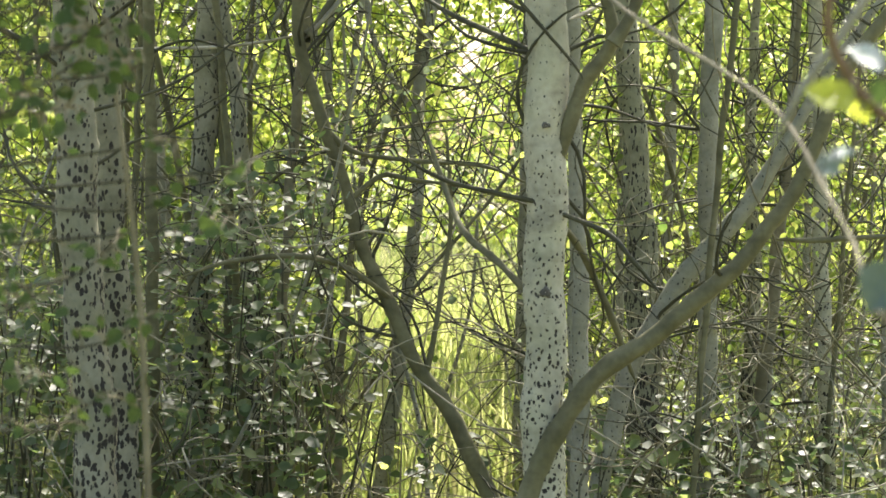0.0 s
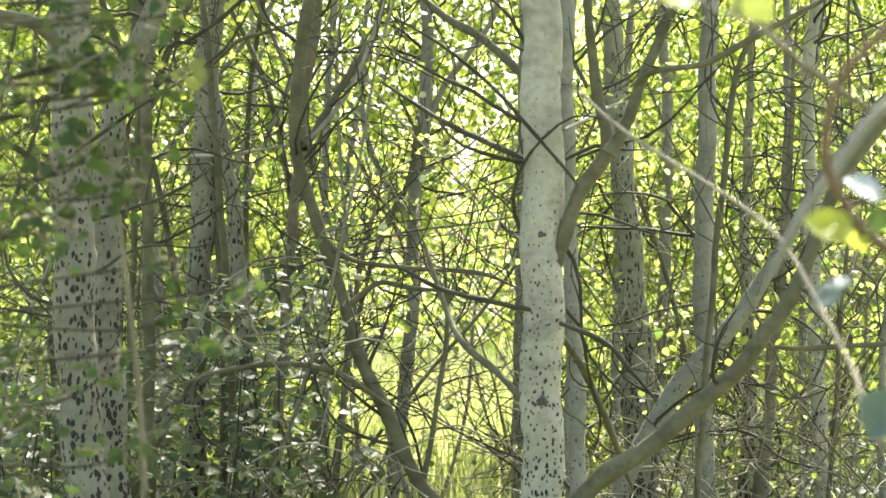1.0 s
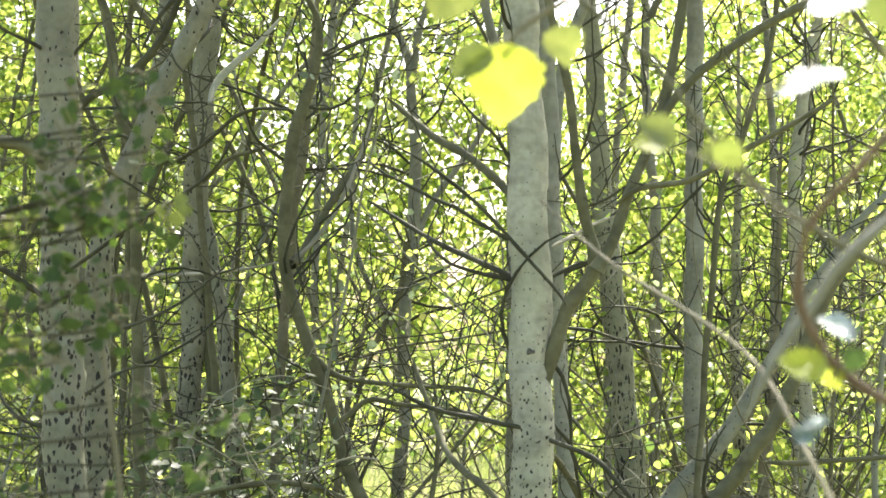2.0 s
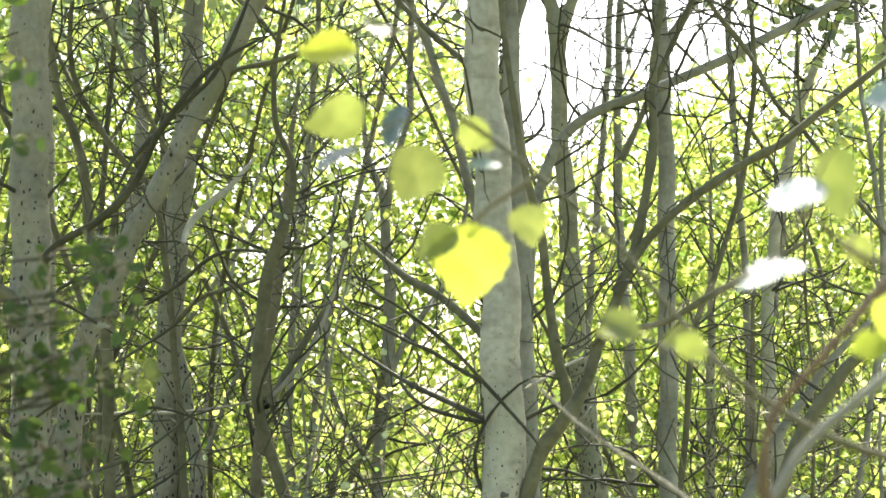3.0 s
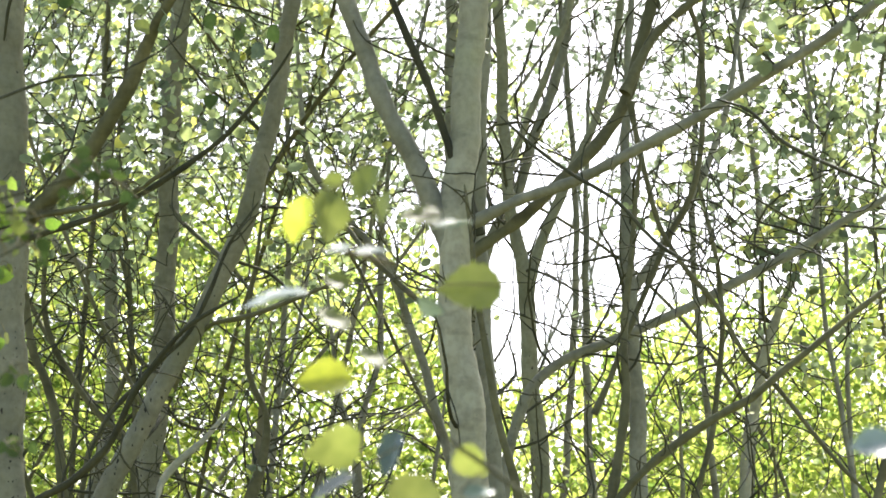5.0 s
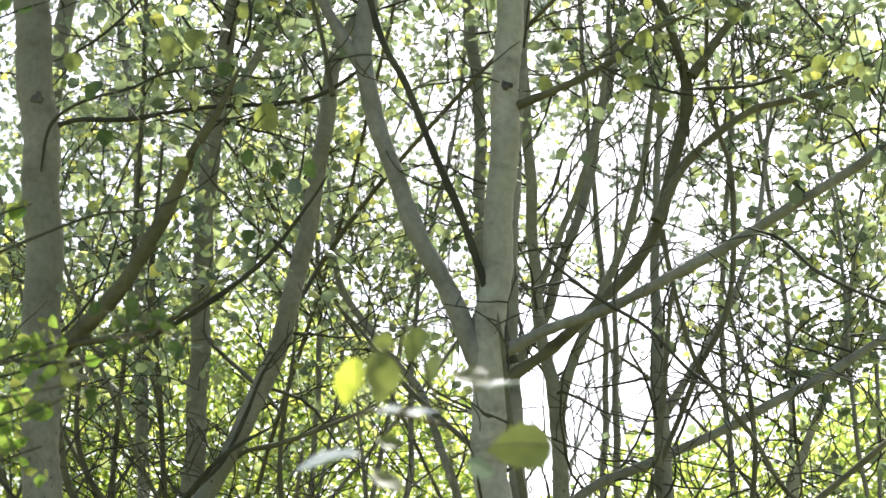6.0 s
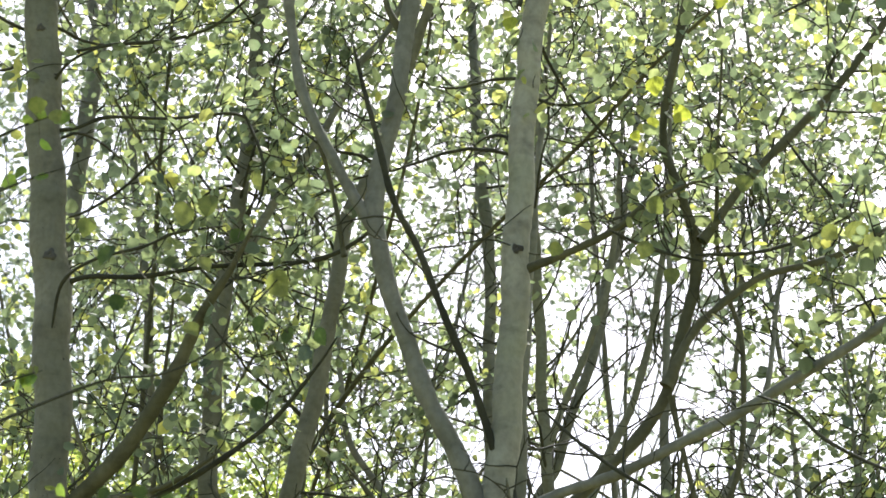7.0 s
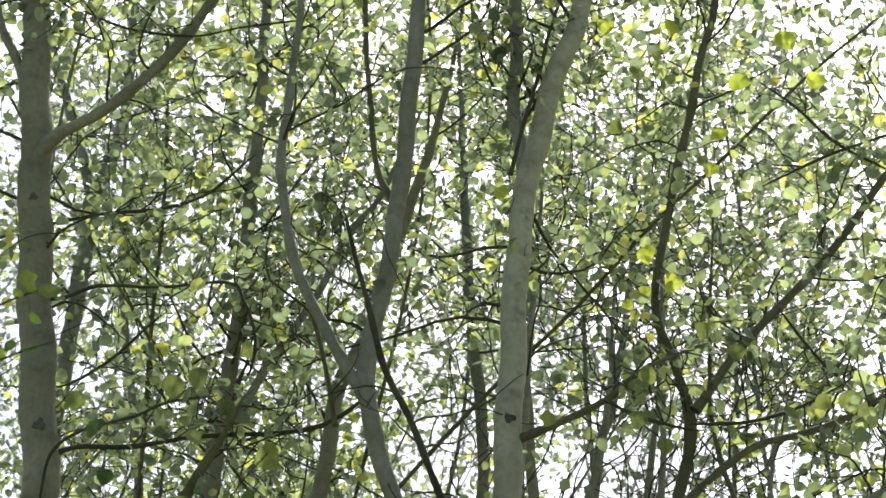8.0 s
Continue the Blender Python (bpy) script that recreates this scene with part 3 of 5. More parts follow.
    extra = [
        stem("limb", tree, (4.87, 4.7), [(0.53, 2.14, 13), (0.59, 2.25, 12), (0.68, 2.35, 11), (0.78, 2.43, 11), (0.88, 2.49, 11), (0.94, 2.52, 10), (1.01, 2.58, 10), (1.07, 2.63, 9), (1.16, 2.70, 8), (1.25, 2.77, 7), (1.41, 2.89, 4)], BARK_DARK, rng, sides=8),
        stem("limb", tree, 5.03, [(-0.10, 4.48, 10), (-0.13, 4.55, 10), (-0.16, 4.63, 9), (-0.19, 4.86, 9), (-0.21, 5.15, 8), (-0.23, 5.45, 4)], BARK_DARK, rng, sides=8),
        stem("limb", tree, 5.05, [(-0.26, 3.80, 7), (-0.28, 3.90, 7), (-0.32, 4.08, 7), (-0.37, 4.25, 7), (-0.42, 4.43, 4)], BARK_DARK, rng, sides=8),
        stem("limb", tree, 4.94, [(0.24, 4.57, 6), (0.29, 4.77, 6), (0.33, 4.92, 6), (0.36, 5.05, 6), (0.40, 5.19, 5), (0.44, 5.38, 3)], BARK_TWIG, rng, sides=8),
        stem("branch", tree, (4.6, 4.5), [(0.84, 3.27, 6), (0.92, 3.23, 5), (1.00, 3.14, 5), (1.14, 3.06, 5), (1.24, 3.01, 3)], BARK_TWIG, rng, sides=6),
        stem("branch", tree, 4.88, [(1.01, 4.12, 5), (1.06, 4.04, 5), (1.12, 3.96, 5), (1.19, 3.88, 4), (1.27, 3.75, 4), (1.33, 3.63, 3)], BARK_TWIG, rng, sides=6),
        stem("branch", tree, (4.9, 4.7), [(0.30, 3.31, 4), (0.37, 3.23, 5), (0.48, 3.13, 5), (0.60, 3.04, 5), (0.71, 2.91, 5), (0.82, 2.84, 3)], BARK_TWIG, rng, sides=6),
        stem("branch", tree, 4.9, [(1.01, 4.88, 4), (1.11, 4.80, 5), (1.22, 4.68, 5), (1.37, 4.59, 4), (1.48, 4.52, 3)], BARK_TWIG, rng, sides=6),
        stem("branch", tree, 4.85, [(0.98, 4.50, 5), (1.07, 4.55, 5), (1.21, 4.62, 5), (1.36, 4.68, 4), (1.49, 4.74, 3)], BARK_TWIG, rng, sides=6),
        stem("branch", tree, 4.85, [(0.73, 3.75, 6), (0.89, 3.76, 6), (1.00, 3.79, 5), (1.09, 3.83, 4), (1.20, 3.90, 3)], BARK_TWIG, rng, sides=6),
        stem("branch", tree, 4.85, [(0.49, 3.82, 6), (0.57, 3.78, 6), (0.66, 3.75, 5), (0.76, 3.73, 3)], BARK_TWIG, rng, sides=6),
        stem("branch", tree, (4.86, 4.7), [(0.46, 2.00, 8), (0.52, 2.04, 9), (0.64, 2.06, 8), (0.76, 2.13, 8), (0.87, 2.19, 7), (1.00, 2.27, 4)], BARK_DARK, rng, sides=6),
        stem("branch", tree, (4.9, 4.8), [(0.85, 1.35, 8), (0.92, 1.35, 8), (1.02, 1.36, 7), (1.12, 1.37, 6), (1.23, 1.38, 4)], BARK_DARK, rng, sides=6),
        stem("branch", tree, (5.05, 5.3), [(0.31, 1.36, 10), (0.34, 1.33, 10), (0.39, 1.26, 10), (0.44, 1.16, 10), (0.50, 1.03, 9), (0.55, 0.92, 5)], BARK_DARK, rng, sides=6),
        stem("branch", tree, (5.05, 5.5), [(0.31, 1.90, 6), (0.36, 1.93, 6), (0.44, 1.98, 5), (0.52, 2.02, 3)], BARK_SUNLIT, rng, sides=6),
        stem("branch", tree, (5.04, 5.4), [(0.17, 2.74, 9), (0.14, 2.79, 9), (0.03, 2.90, 8), (-0.07, 3.02, 8), (-0.17, 3.16, 6), (-0.26, 3.28, 4)], BARK_DARK, rng, sides=6)]
    for line in extra:
        boughs(line, rng, 3, (0.25, 1.0), 0.3, wood, leaves, low=3.6, leafy=2, tree=tree)
    for line, count, length in ((main[-160:], 36, 0.8), (left[-90:], 27, 0.6), (fork[len(fork) // 3:], 20, 0.55), (riser[80:], 19, 0.55), (reach, 15, 0.5), (low_reach, 8, 0.4), (side, 5, 0.3), (second, 12, 0.5)):
        boughs(line, rng, count, (0.15, 1.0), length, wood, leaves, low=3.7, leafy=7, tree=tree)
    boughs(right, rng, 12, (0.5, 1.0), 0.4, wood, leaves, low=3.2, leafy=5, tree=tree)
    for line in (elbow, elbow_fork, sweep, up, hang, whip):
        boughs(line, rng, 6, (0.25, 1.0), 0.35, wood, leaves, low=9, tree=tree)
    boughs(main[:160], rng, 9, (0.3, 1.0), 0.6, wood, leaves, low=9, rise=0.1, tree=tree, flat=0.3)
    crown(tree, wood, leaves, rng)
    return tree


def left_tree():
    tree, rng, wood, leaves = aspen("poplar_tree", (-0.92, 5.3, 0), "thick pale poplar trunk covered in dark diamond pores", 3)
    main = stem("trunk", tree, 5.3, [(-0.90, -0.1, 70), (-0.95, 0.74, 58), (-1.00, 1.18, 56), (-1.03, 1.65, 55), (-1.055, 2.1, 55), (-1.075, 2.6, 55), (-1.10, 3.15, 55), (-1.13, 3.6, 56), (-1.17, 3.95, 55),
                                     (-1.21, 4.26, 54), (-1.27, 4.86, 51), (-1.32, 5.38, 44), (-1.40, 6.2, 26), (-1.45, 7.0, 8)], BARK_SHADED, rng, sides=16)
    limb = stem("limb", tree, (5.28, 5.1), [(-1.25, 4.78, 26), (-1.19, 4.84, 21), (-1.05, 4.92, 18), (-0.91, 5.03, 18), (-0.80, 5.16, 18), (-0.68, 5.33, 15), (-0.4, 5.7, 6)], BARK_LIMB, rng)
    other = stem("limb", tree, 5.3, [(-1.28, 4.92, 18), (-1.36, 5.14, 15), (-1.44, 5.33, 15), (-1.6, 5.9, 7)], BARK_LIMB, rng)
    cross = stem("limb", tree, (5.32, 4.9), [(-1.09, 2.16, 14), (-0.98, 2.28, 12), (-0.86, 2.34, 11), (-0.75, 2.44, 10), (-0.67, 2.58, 9), (-0.55, 2.72, 7), (-0.4, 2.8, 4)], BARK_TWIG, rng, sides=8)
    rising = stem("limb", tree, (5.3, 4.9), [(-1.06, 3.08, 27), (-0.97, 3.16, 26), (-0.85, 3.28, 24), (-0.77, 3.40, 23), (-0.70, 3.53, 20), (-0.65, 3.61, 16), (-0.58, 3.72, 10), (-0.51, 3.84, 6)], BARK_DARK, rng, sides=10)
    arch = stem("limb", tree, (5.32, 5.05), [(-1.15, 3.76, 10), (-1.05, 3.80, 8), (-0.87, 3.79, 8), (-0.66, 3.81, 7), (-0.41, 3.81, 7), (-0.28, 3.83, 7), (-0.15, 3.91, 5)], BARK_TWIG, rng, sides=8)
    stem("limb", tree, (5.28, 5.15), [(-1.04, 2.06, 24), (-1.12, 2.15, 19), (-1.22, 2.17, 17), (-1.45, 2.2, 13), (-1.7, 2.35, 6)], BARK_DARK, rng)
    stem("branch", tree, (5.28, 5.15), [(-1.04, 1.72, 10), (-1.11, 1.77, 9), (-1.21, 1.83, 8), (-1.4, 1.9, 4)], BARK_TWIG, rng, sides=6)
    stem("branch", tree, (5.27, 4.5), [(-1.03, 1.80, 6), (-0.84, 1.91, 5), (-0.70, 1.97, 4), (-0.56, 2.04, 4), (-0.47, 2.13, 2)], BARK_TWIG, rng, sides=6)
    extra = [
        stem("limb", tree, (5.3, 5.0), [(-1.09, 3.03, 9), (-0.96, 3.06, 9), (-0.79, 3.11, 8), (-0.60, 3.21, 8), (-0.44, 3.33, 7), (-0.33, 3.46, 5), (-0.27, 3.54, 3)], BARK_TWIG, rng, sides=8),
        stem("branch", tree, 5.3, [(-1.21, 4.29, 9), (-1.12, 4.30, 7), (-1.02, 4.34, 6), (-0.83, 4.34, 5), (-0.62, 4.36, 5), (-0.57, 4.30, 5), (-0.53, 4.19, 5), (-0.53, 4.09, 5), (-0.55, 4.03, 2)], BARK_TWIG, rng, sides=6),
        stem("branch", tree, (5.22, 4.9), [(-1.12, 3.62, 6), (-1.09, 3.74, 6), (-0.99, 3.79, 5), (-0.84, 3.81, 5), (-0.74, 3.83, 4), (-0.59, 3.83, 3)], BARK_TWIG, rng, sides=6),
        stem("branch", tree, (5.25, 5.0), [(-1.11, 3.98, 5), (-1.04, 3.98, 5), (-0.94, 4.02, 5), (-0.82, 4.11, 4), (-0.76, 4.13, 2)], BARK_TWIG, rng, sides=6),
        stem("branch", tree, (5.3, 5.2), [(-1.20, 4.55, 7), (-1.03, 4.58, 6), (-0.85, 4.59, 6), (-0.71, 4.63, 5), (-0.62, 4.70, 5), (-0.55, 4.76, 3)], BARK_TWIG, rng, sides=6),
        stem("branch", tree, (5.2, 5.0), [(-1.14, 5.28, 6), (-1.01, 5.20, 5), (-0.88, 5.15, 5), (-0.74, 5.12, 4), (-0.60, 5.13, 4), (-0.39, 5.14, 3)], BARK_TWIG, rng, sides=6),
        stem("branch", tree, (5.3, 5.1), [(-1.10, 3.07, 11), (-1.03, 3.10, 10), (-0.93, 3.11, 9), (-0.78, 3.13, 8), (-0.70, 3.16, 8), (-0.59, 3.23, 5)], BARK_DARK, rng, sides=6),
        stem("branch", tree, (5.3, 5.2), [(-0.83, 2.44, 6), (-0.77, 2.55, 7), (-0.64, 2.69, 7), (-0.56, 2.77, 7), (-0.50, 2.90, 6), (-0.45, 3.02, 5), (-0.37, 3.14, 3)], BARK_TWIG, rng, sides=6)]
    for line in extra:
        boughs(line, rng, 3, (0.25, 1.0), 0.3, wood, leaves, low=3.2, leafy=4, tree=tree)
    for line in (cross, rising, arch):
        boughs(line, rng, 6, (0.3, 1.0), 0.35, wood, leaves, low=3.3, leafy=4, tree=tree)
    scar(tree, -1.15, 5.244, 3.86, 0.028, 0.9)
    scar(tree, -1.245, 5.247, 4.62, 0.02, 0.9)
    for line, count, length in ((main[-160:], 17, 0.7), (limb, 10, 0.45), (other, 10, 0.45)):
        boughs(line, rng, count, (0.1, 1.0), length, wood, leaves, low=3.0, leafy=8, tree=tree)
    boughs(main[60:180], rng, 12, (0.0, 1.0), 0.5, wood, leaves, low=2.9, leafy=4, rise=0.2, tree=tree)
    crown(tree, wood, leaves, rng)


def leaning_tree():
    tree, rng, wood, leaves = aspen("poplar_tree", (-0.88, 5.6, 0), "leaning poplar curving over to one side", 4)
    main = stem("trunk", tree, 5.6, [(-0.86, -0.1, 48), (-0.92, 0.70, 42), (-0.96, 1.16, 42), (-0.985, 1.6, 41), (-0.985, 1.85, 38), (-0.94, 2.06, 35), (-0.84, 2.31, 33), (-0.73, 2.55, 31), (-0.58, 2.85, 30),
                                     (-0.46, 3.12, 31), (-0.38, 3.43, 30), (-0.325, 3.76, 27), (-0.275, 4.13, 25), (-0.18, 4.34, 26), (-0.13, 4.56, 22), (-0.06, 4.78, 18), (0.0, 5.0, 15), (0.06, 5.25, 10), (0.15, 5.8, 4)], BARK_SHADED, rng)
    extra = [
        stem("branch", tree, (5.6, 5.5), [(-0.55, 2.84, 10), (-0.52, 2.86, 9), (-0.41, 2.88, 8), (-0.24, 2.94, 6), (-0.11, 3.00, 3)], BARK_DARK, rng, sides=6),
        stem("branch", tree, (5.65, 5.9), [(-0.68, 2.34, 13), (-0.67, 2.40, 13), (-0.63, 2.47, 12), (-0.56, 2.55, 9), (-0.49, 2.65, 4)], BARK_PALE, rng, sides=6),
        stem("branch", tree, (5.6, 5.3), [(-0.78, 2.15, 7), (-0.73, 2.17, 7), (-0.66, 2.21, 6), (-0.58, 2.27, 6), (-0.50, 2.29, 5), (-0.40, 2.28, 3)], BARK_TWIG, rng, sides=6)]
    for line in extra:
        boughs(line, rng, 3, (0.25, 1.0), 0.3, wood, leaves, low=3.6, leafy=4, tree=tree)
    boughs(main, rng, 22, (0.5, 1.0), 0.6, wood, leaves, low=3.4, leafy=7, tree=tree)
    boughs(main, rng, 8, (0.1, 0.5), 0.5, wood, leaves, low=9, tree=tree, flat=0.4)
    crown(tree, wood, leaves, rng)


def twin_tree():
    tree, rng, wood, leaves = aspen("poplar_tree", (-0.86, 7.0, 0), "pale poplar with two stems joined at chest height", 5)
    main = stem("trunk", tree, 7.0, [(-0.87, -0.1, 46), (-0.88, 0.6, 42), (-0.885, 1.2, 43), (-0.88, 1.7, 46), (-0.88, 2.15, 46), (-0.865, 2.6, 45), (-0.835, 3.1, 40), (-0.83, 3.6, 38), (-0.83, 4.1, 38),
                                     (-0.80, 4.45, 36), (-0.755, 4.9, 32), (-0.73, 5.49, 28), (-0.71, 5.98, 24), (-0.71, 6.49, 20), (-0.7, 7.6, 6)], BARK_SHADED, rng, sides=14)
    other = stem("trunk", tree, (6.9, 7.0), [(-0.62, -0.1, 36), (-0.67, 0.50, 31), (-0.70, 1.07, 31), (-0.75, 1.59, 29), (-0.81, 1.92, 27), (-0.86, 2.2, 24)], BARK_SHADED, rng)
    limb = stem("limb", tree, (7.0, 6.8), [(-0.78, 4.45, 20), (-0.69, 4.60, 18), (-0.57, 4.82, 17), (-0.44, 5.01, 16), (-0.32, 5.27, 14), (-0.17, 5.48, 12), (0, 5.9, 5)], BARK_LIMB, rng)
    extra = [
        stem("branch", tree, (6.95, 6.6), [(-0.82, 3.58, 10), (-0.75, 3.48, 9), (-0.65, 3.38, 9), (-0.56, 3.28, 8), (-0.47, 3.16, 5)], BARK_DARK, rng, sides=6),
        stem("branch", tree, (6.95, 6.4), [(-0.87, 2.20, 8), (-0.75, 2.28, 8), (-0.63, 2.30, 7), (-0.50, 2.32, 4)], BARK_DARK, rng, sides=6),
        stem("branch", tree, (6.95, 6.2), [(-1.17, 1.87, 6), (-0.97, 1.87, 6), (-0.79, 1.87, 6), (-0.64, 1.88, 5), (-0.49, 1.90, 3)], BARK_SUNLIT, rng, sides=6)]
    for line in extra:
        boughs(line, rng, 3, (0.25, 1.0), 0.3, wood, leaves, low=3.6, leafy=4, tree=tree)
    for line, count, length in ((main[-180:], 40, 0.8), (limb, 20, 0.6)):
        boughs(line, rng, count, (0.1, 1.0), length, wood, leaves, low=3.6, leafy=9, tree=tree)
    boughs(main[:160], rng, 12, (0.2, 1.0), 0.6, wood, leaves, low=9, rise=0.1)
    crown(tree, wood, leaves, rng)


def plain_tree(name, label, seed, place, depth, points, mat, span=(0.55, 1.0), count=24, length=0.6, low=3.4, leafy=7, forks=(), bare=8, singles=60):
    """A tree with one trunk, a few forks, bare twigs below and leaves above."""
    tree, rng, wood, leaves = aspen(name, place, label, seed)
    main = stem("trunk", tree, depth, points, mat, rng)
    boughs(main, rng, count, span, length, wood, leaves, low=low, leafy=leafy, tree=tree)
    boughs(main, rng, bare, (0.05, 0.6), length, wood, leaves, low=9, rise=0.25, tree=tree, flat=0.4)
    for line in forks:
        arm = stem("limb", tree, depth, line, mat, rng)
        boughs(arm, rng, count // 2, (0.2, 1.0), length, wood, leaves, low=low, leafy=leafy)
    crown(tree, wood, leaves, rng, singles=singles)
    return tree


CENTRAL = central_tree()
left_tree()
leaning_tree()
twin_tree()
GREY = plain_tree("poplar_sapling", "slender grey poplar sapling among darker stems", 6, (-1.08, 8.0, 0), 8.0,
           [(-1.08, -0.1, 26), (-1.11, 0.33, 25), (-1.14, 0.99, 26), (-1.21, 1.58, 29), (-1.27, 1.93, 30), (-1.25, 2.4, 30), (-1.16, 3.0, 29), (-1.19, 3.65, 28), (-1.22, 4.2, 26), (-1.26, 4.71, 21), (-1.40, 5.59, 16), (-1.45, 6.6, 5)], BARK_LIMB)
BENT = plain_tree("poplar_sapling", "dark crooked poplar stem bent sideways near its foot", 7, (0.30, 6.0, 0), 6.0,
           [(0.36, -0.1, 34), (0.22, 0.35, 30), (0.07, 0.67, 27), (-0.06, 0.86, 23), (-0.16, 1.05, 23), (-0.26, 1.26, 21), (-0.33, 1.47, 19), (-0.39, 1.63, 20), (-0.46, 1.82, 19), (-0.475, 2.05, 20), (-0.45, 2.28, 22), (-0.40, 2.48, 18), (-0.38, 2.64, 11), (-0.45, 2.85, 9), (-0.4, 3.4, 4)], BARK_DARK,
           forks=[[(-0.38, 1.6, 9), (-0.28, 1.53, 8), (-0.09, 1.51, 7), (0.12, 1.50, 6), (0.26, 1.45, 3)], [(-0.30, 1.38, 9), (-0.2, 1.46, 8), (-0.1, 1.45, 7), (0.10, 1.43, 6), (0.27, 1.38, 3)],
                  [(-0.04, 0.84, 9), (0.0, 1.1, 8), (0.02, 1.35, 7), (0.0, 1.6, 3)]], count=14)
SLIM = plain_tree("poplar_sapling", "slim pale poplar sapling with a forked top", 8, (-0.24, 7.6, 0), 7.6,
           [(-0.26, -0.1, 36), (-0.19, 0.42, 32), (-0.13, 1.05, 27), (-0.11, 1.39, 25), (-0.12, 1.73, 25), (-0.09, 2.06, 26), (-0.085, 2.35, 25), (-0.10, 2.55, 22), (-0.12, 2.76, 17), (-0.19, 2.98, 11), (-0.25, 3.5, 4)], BARK_LIMB,
           forks=[[(-0.115, 2.69, 15), (-0.08, 2.90, 13), (-0.02, 3.17, 13), (-0.02, 3.59, 12), (0.05, 4.4, 5)],
                  [(-0.115, 1.66, 14), (-0.19, 1.77, 12), (-0.26, 1.88, 11), (-0.33, 2.09, 11), (-0.34, 2.38, 10), (-0.3, 2.9, 5)],
                  [(-0.095, 2.02, 16), (-0.02, 2.21, 13), (0.08, 2.35, 12), (0.18, 2.54, 10), (0.25, 3.0, 5)]], low=4.2, count=16)
plain_tree("poplar_tree", "stout poplar with rough dark-pored bark and a fork", 9, (0.80, 7.0, 0), 7.0,
           [(0.80, -0.1, 78), (0.76, 0.54, 68), (0.73, 1.12, 60), (0.69, 1.53, 48), (0.64, 1.95, 42), (0.60, 2.3, 38), (0.575, 2.65, 35), (0.54, 3.0, 31), (0.53, 3.30, 30), (0.48, 3.54, 24), (0.45, 3.90, 23), (0.44, 4.25, 22), (0.42, 4.68, 19), (0.44, 5.1, 13), (0.46, 6.0, 5)], BARK_OLD, bare=4, low=5.2,
           forks=[[(0.53, 3.26, 24), (0.61, 3.52, 21), (0.70, 3.72, 18), (0.85, 4.1, 15), (0.95, 4.7, 12), (1.0, 5.5, 5)], [(0.47, 3.75, 14), (0.56, 4.0, 14), (0.66, 4.25, 14), (0.74, 4.6, 12), (0.8, 5.4, 5)]])
plain_tree("poplar_sapling", "thin dark sapling standing close to a trunk", 10, (0.93, 8.0, 0), 8.0,
           [(0.93, -0.1, 26), (0.93, 0.40, 24), (0.93, 1.06, 24), (0.93, 1.65, 24), (0.92, 2.2, 22), (0.87, 2.8, 19), (0.87, 3.7, 14), (0.9, 4.6, 5)], BARK_LIMB, low=9, count=10)
plain_tree("poplar_tree", "straight grey poplar with a forked upper stem", 11, (0.91, 6.4, 0), 6.4,
           [(0.91, -0.1, 38), (0.90, 0.64, 33), (0.89, 1.17, 32), (0.87, 1.54, 31), (0.87, 1.92, 31), (0.865, 2.3, 29), (0.86, 2.75, 29), (0.84, 3.15, 28), (0.84, 3.66, 17), (0.86, 4.05, 13), (0.88, 4.43, 10), (0.9, 5.2, 4)], BARK_LIMB, low=5.0, bare=7,
           forks=[[(0.84, 3.12, 18), (0.92, 3.25, 15), (1.05, 3.45, 13), (1.2, 3.8, 11), (1.3, 4.4, 5)]])
plain_tree("poplar_sapling", "spotted pale sapling leaning out at the top", 12, (1.46, 7.0, 0), 7.0,
           [(1.47, -0.1, 34), (1.43, 0.57, 30), (1.40, 0.94, 30), (1.37, 1.35, 27), (1.35, 1.76, 26), (1.315, 2.2, 24), (1.36, 2.7, 21), (1.47, 3.15, 16), (1.63, 3.52, 13), (1.75, 4.2, 5)], BARK_PALE)
plain_tree("poplar_tree", "dark grey poplar standing behind a paler trunk", 13, (0.44, 5.7, 0), 5.7,
           [(0.45, -0.1, 30), (0.43, 0.72, 26), (0.41, 1.2, 24), (0.38, 1.53, 22), (0.36, 1.86, 21), (0.345, 2.2, 25), (0.325, 2.5, 27), (0.30, 2.85, 25), (0.285, 3.25, 22), (0.30, 3.7, 18), (0.34, 4.3, 13), (0.4, 5.0, 5)], BARK_LIMB, low=4.7, count=12)
plain_tree("poplar_sapling", "long low limb sweeping out from a sapling", 14, (0.36, 6.1, 0), 6.1,
           [(0.46, -0.1, 22), (0.41, 1.55, 20), (0.375, 2.2, 19), (0.395, 2.5, 18), (0.43, 2.66, 18), (0.48, 2.76, 18), (0.59, 2.85, 17), (0.78, 2.93, 17), (0.96, 3.01, 16), (1.15, 3.11, 16), (1.34, 3.21, 16), (1.5, 3.31, 14), (1.8, 3.5, 9), (2.2, 3.9, 4)], BARK_LIMB, low=9)


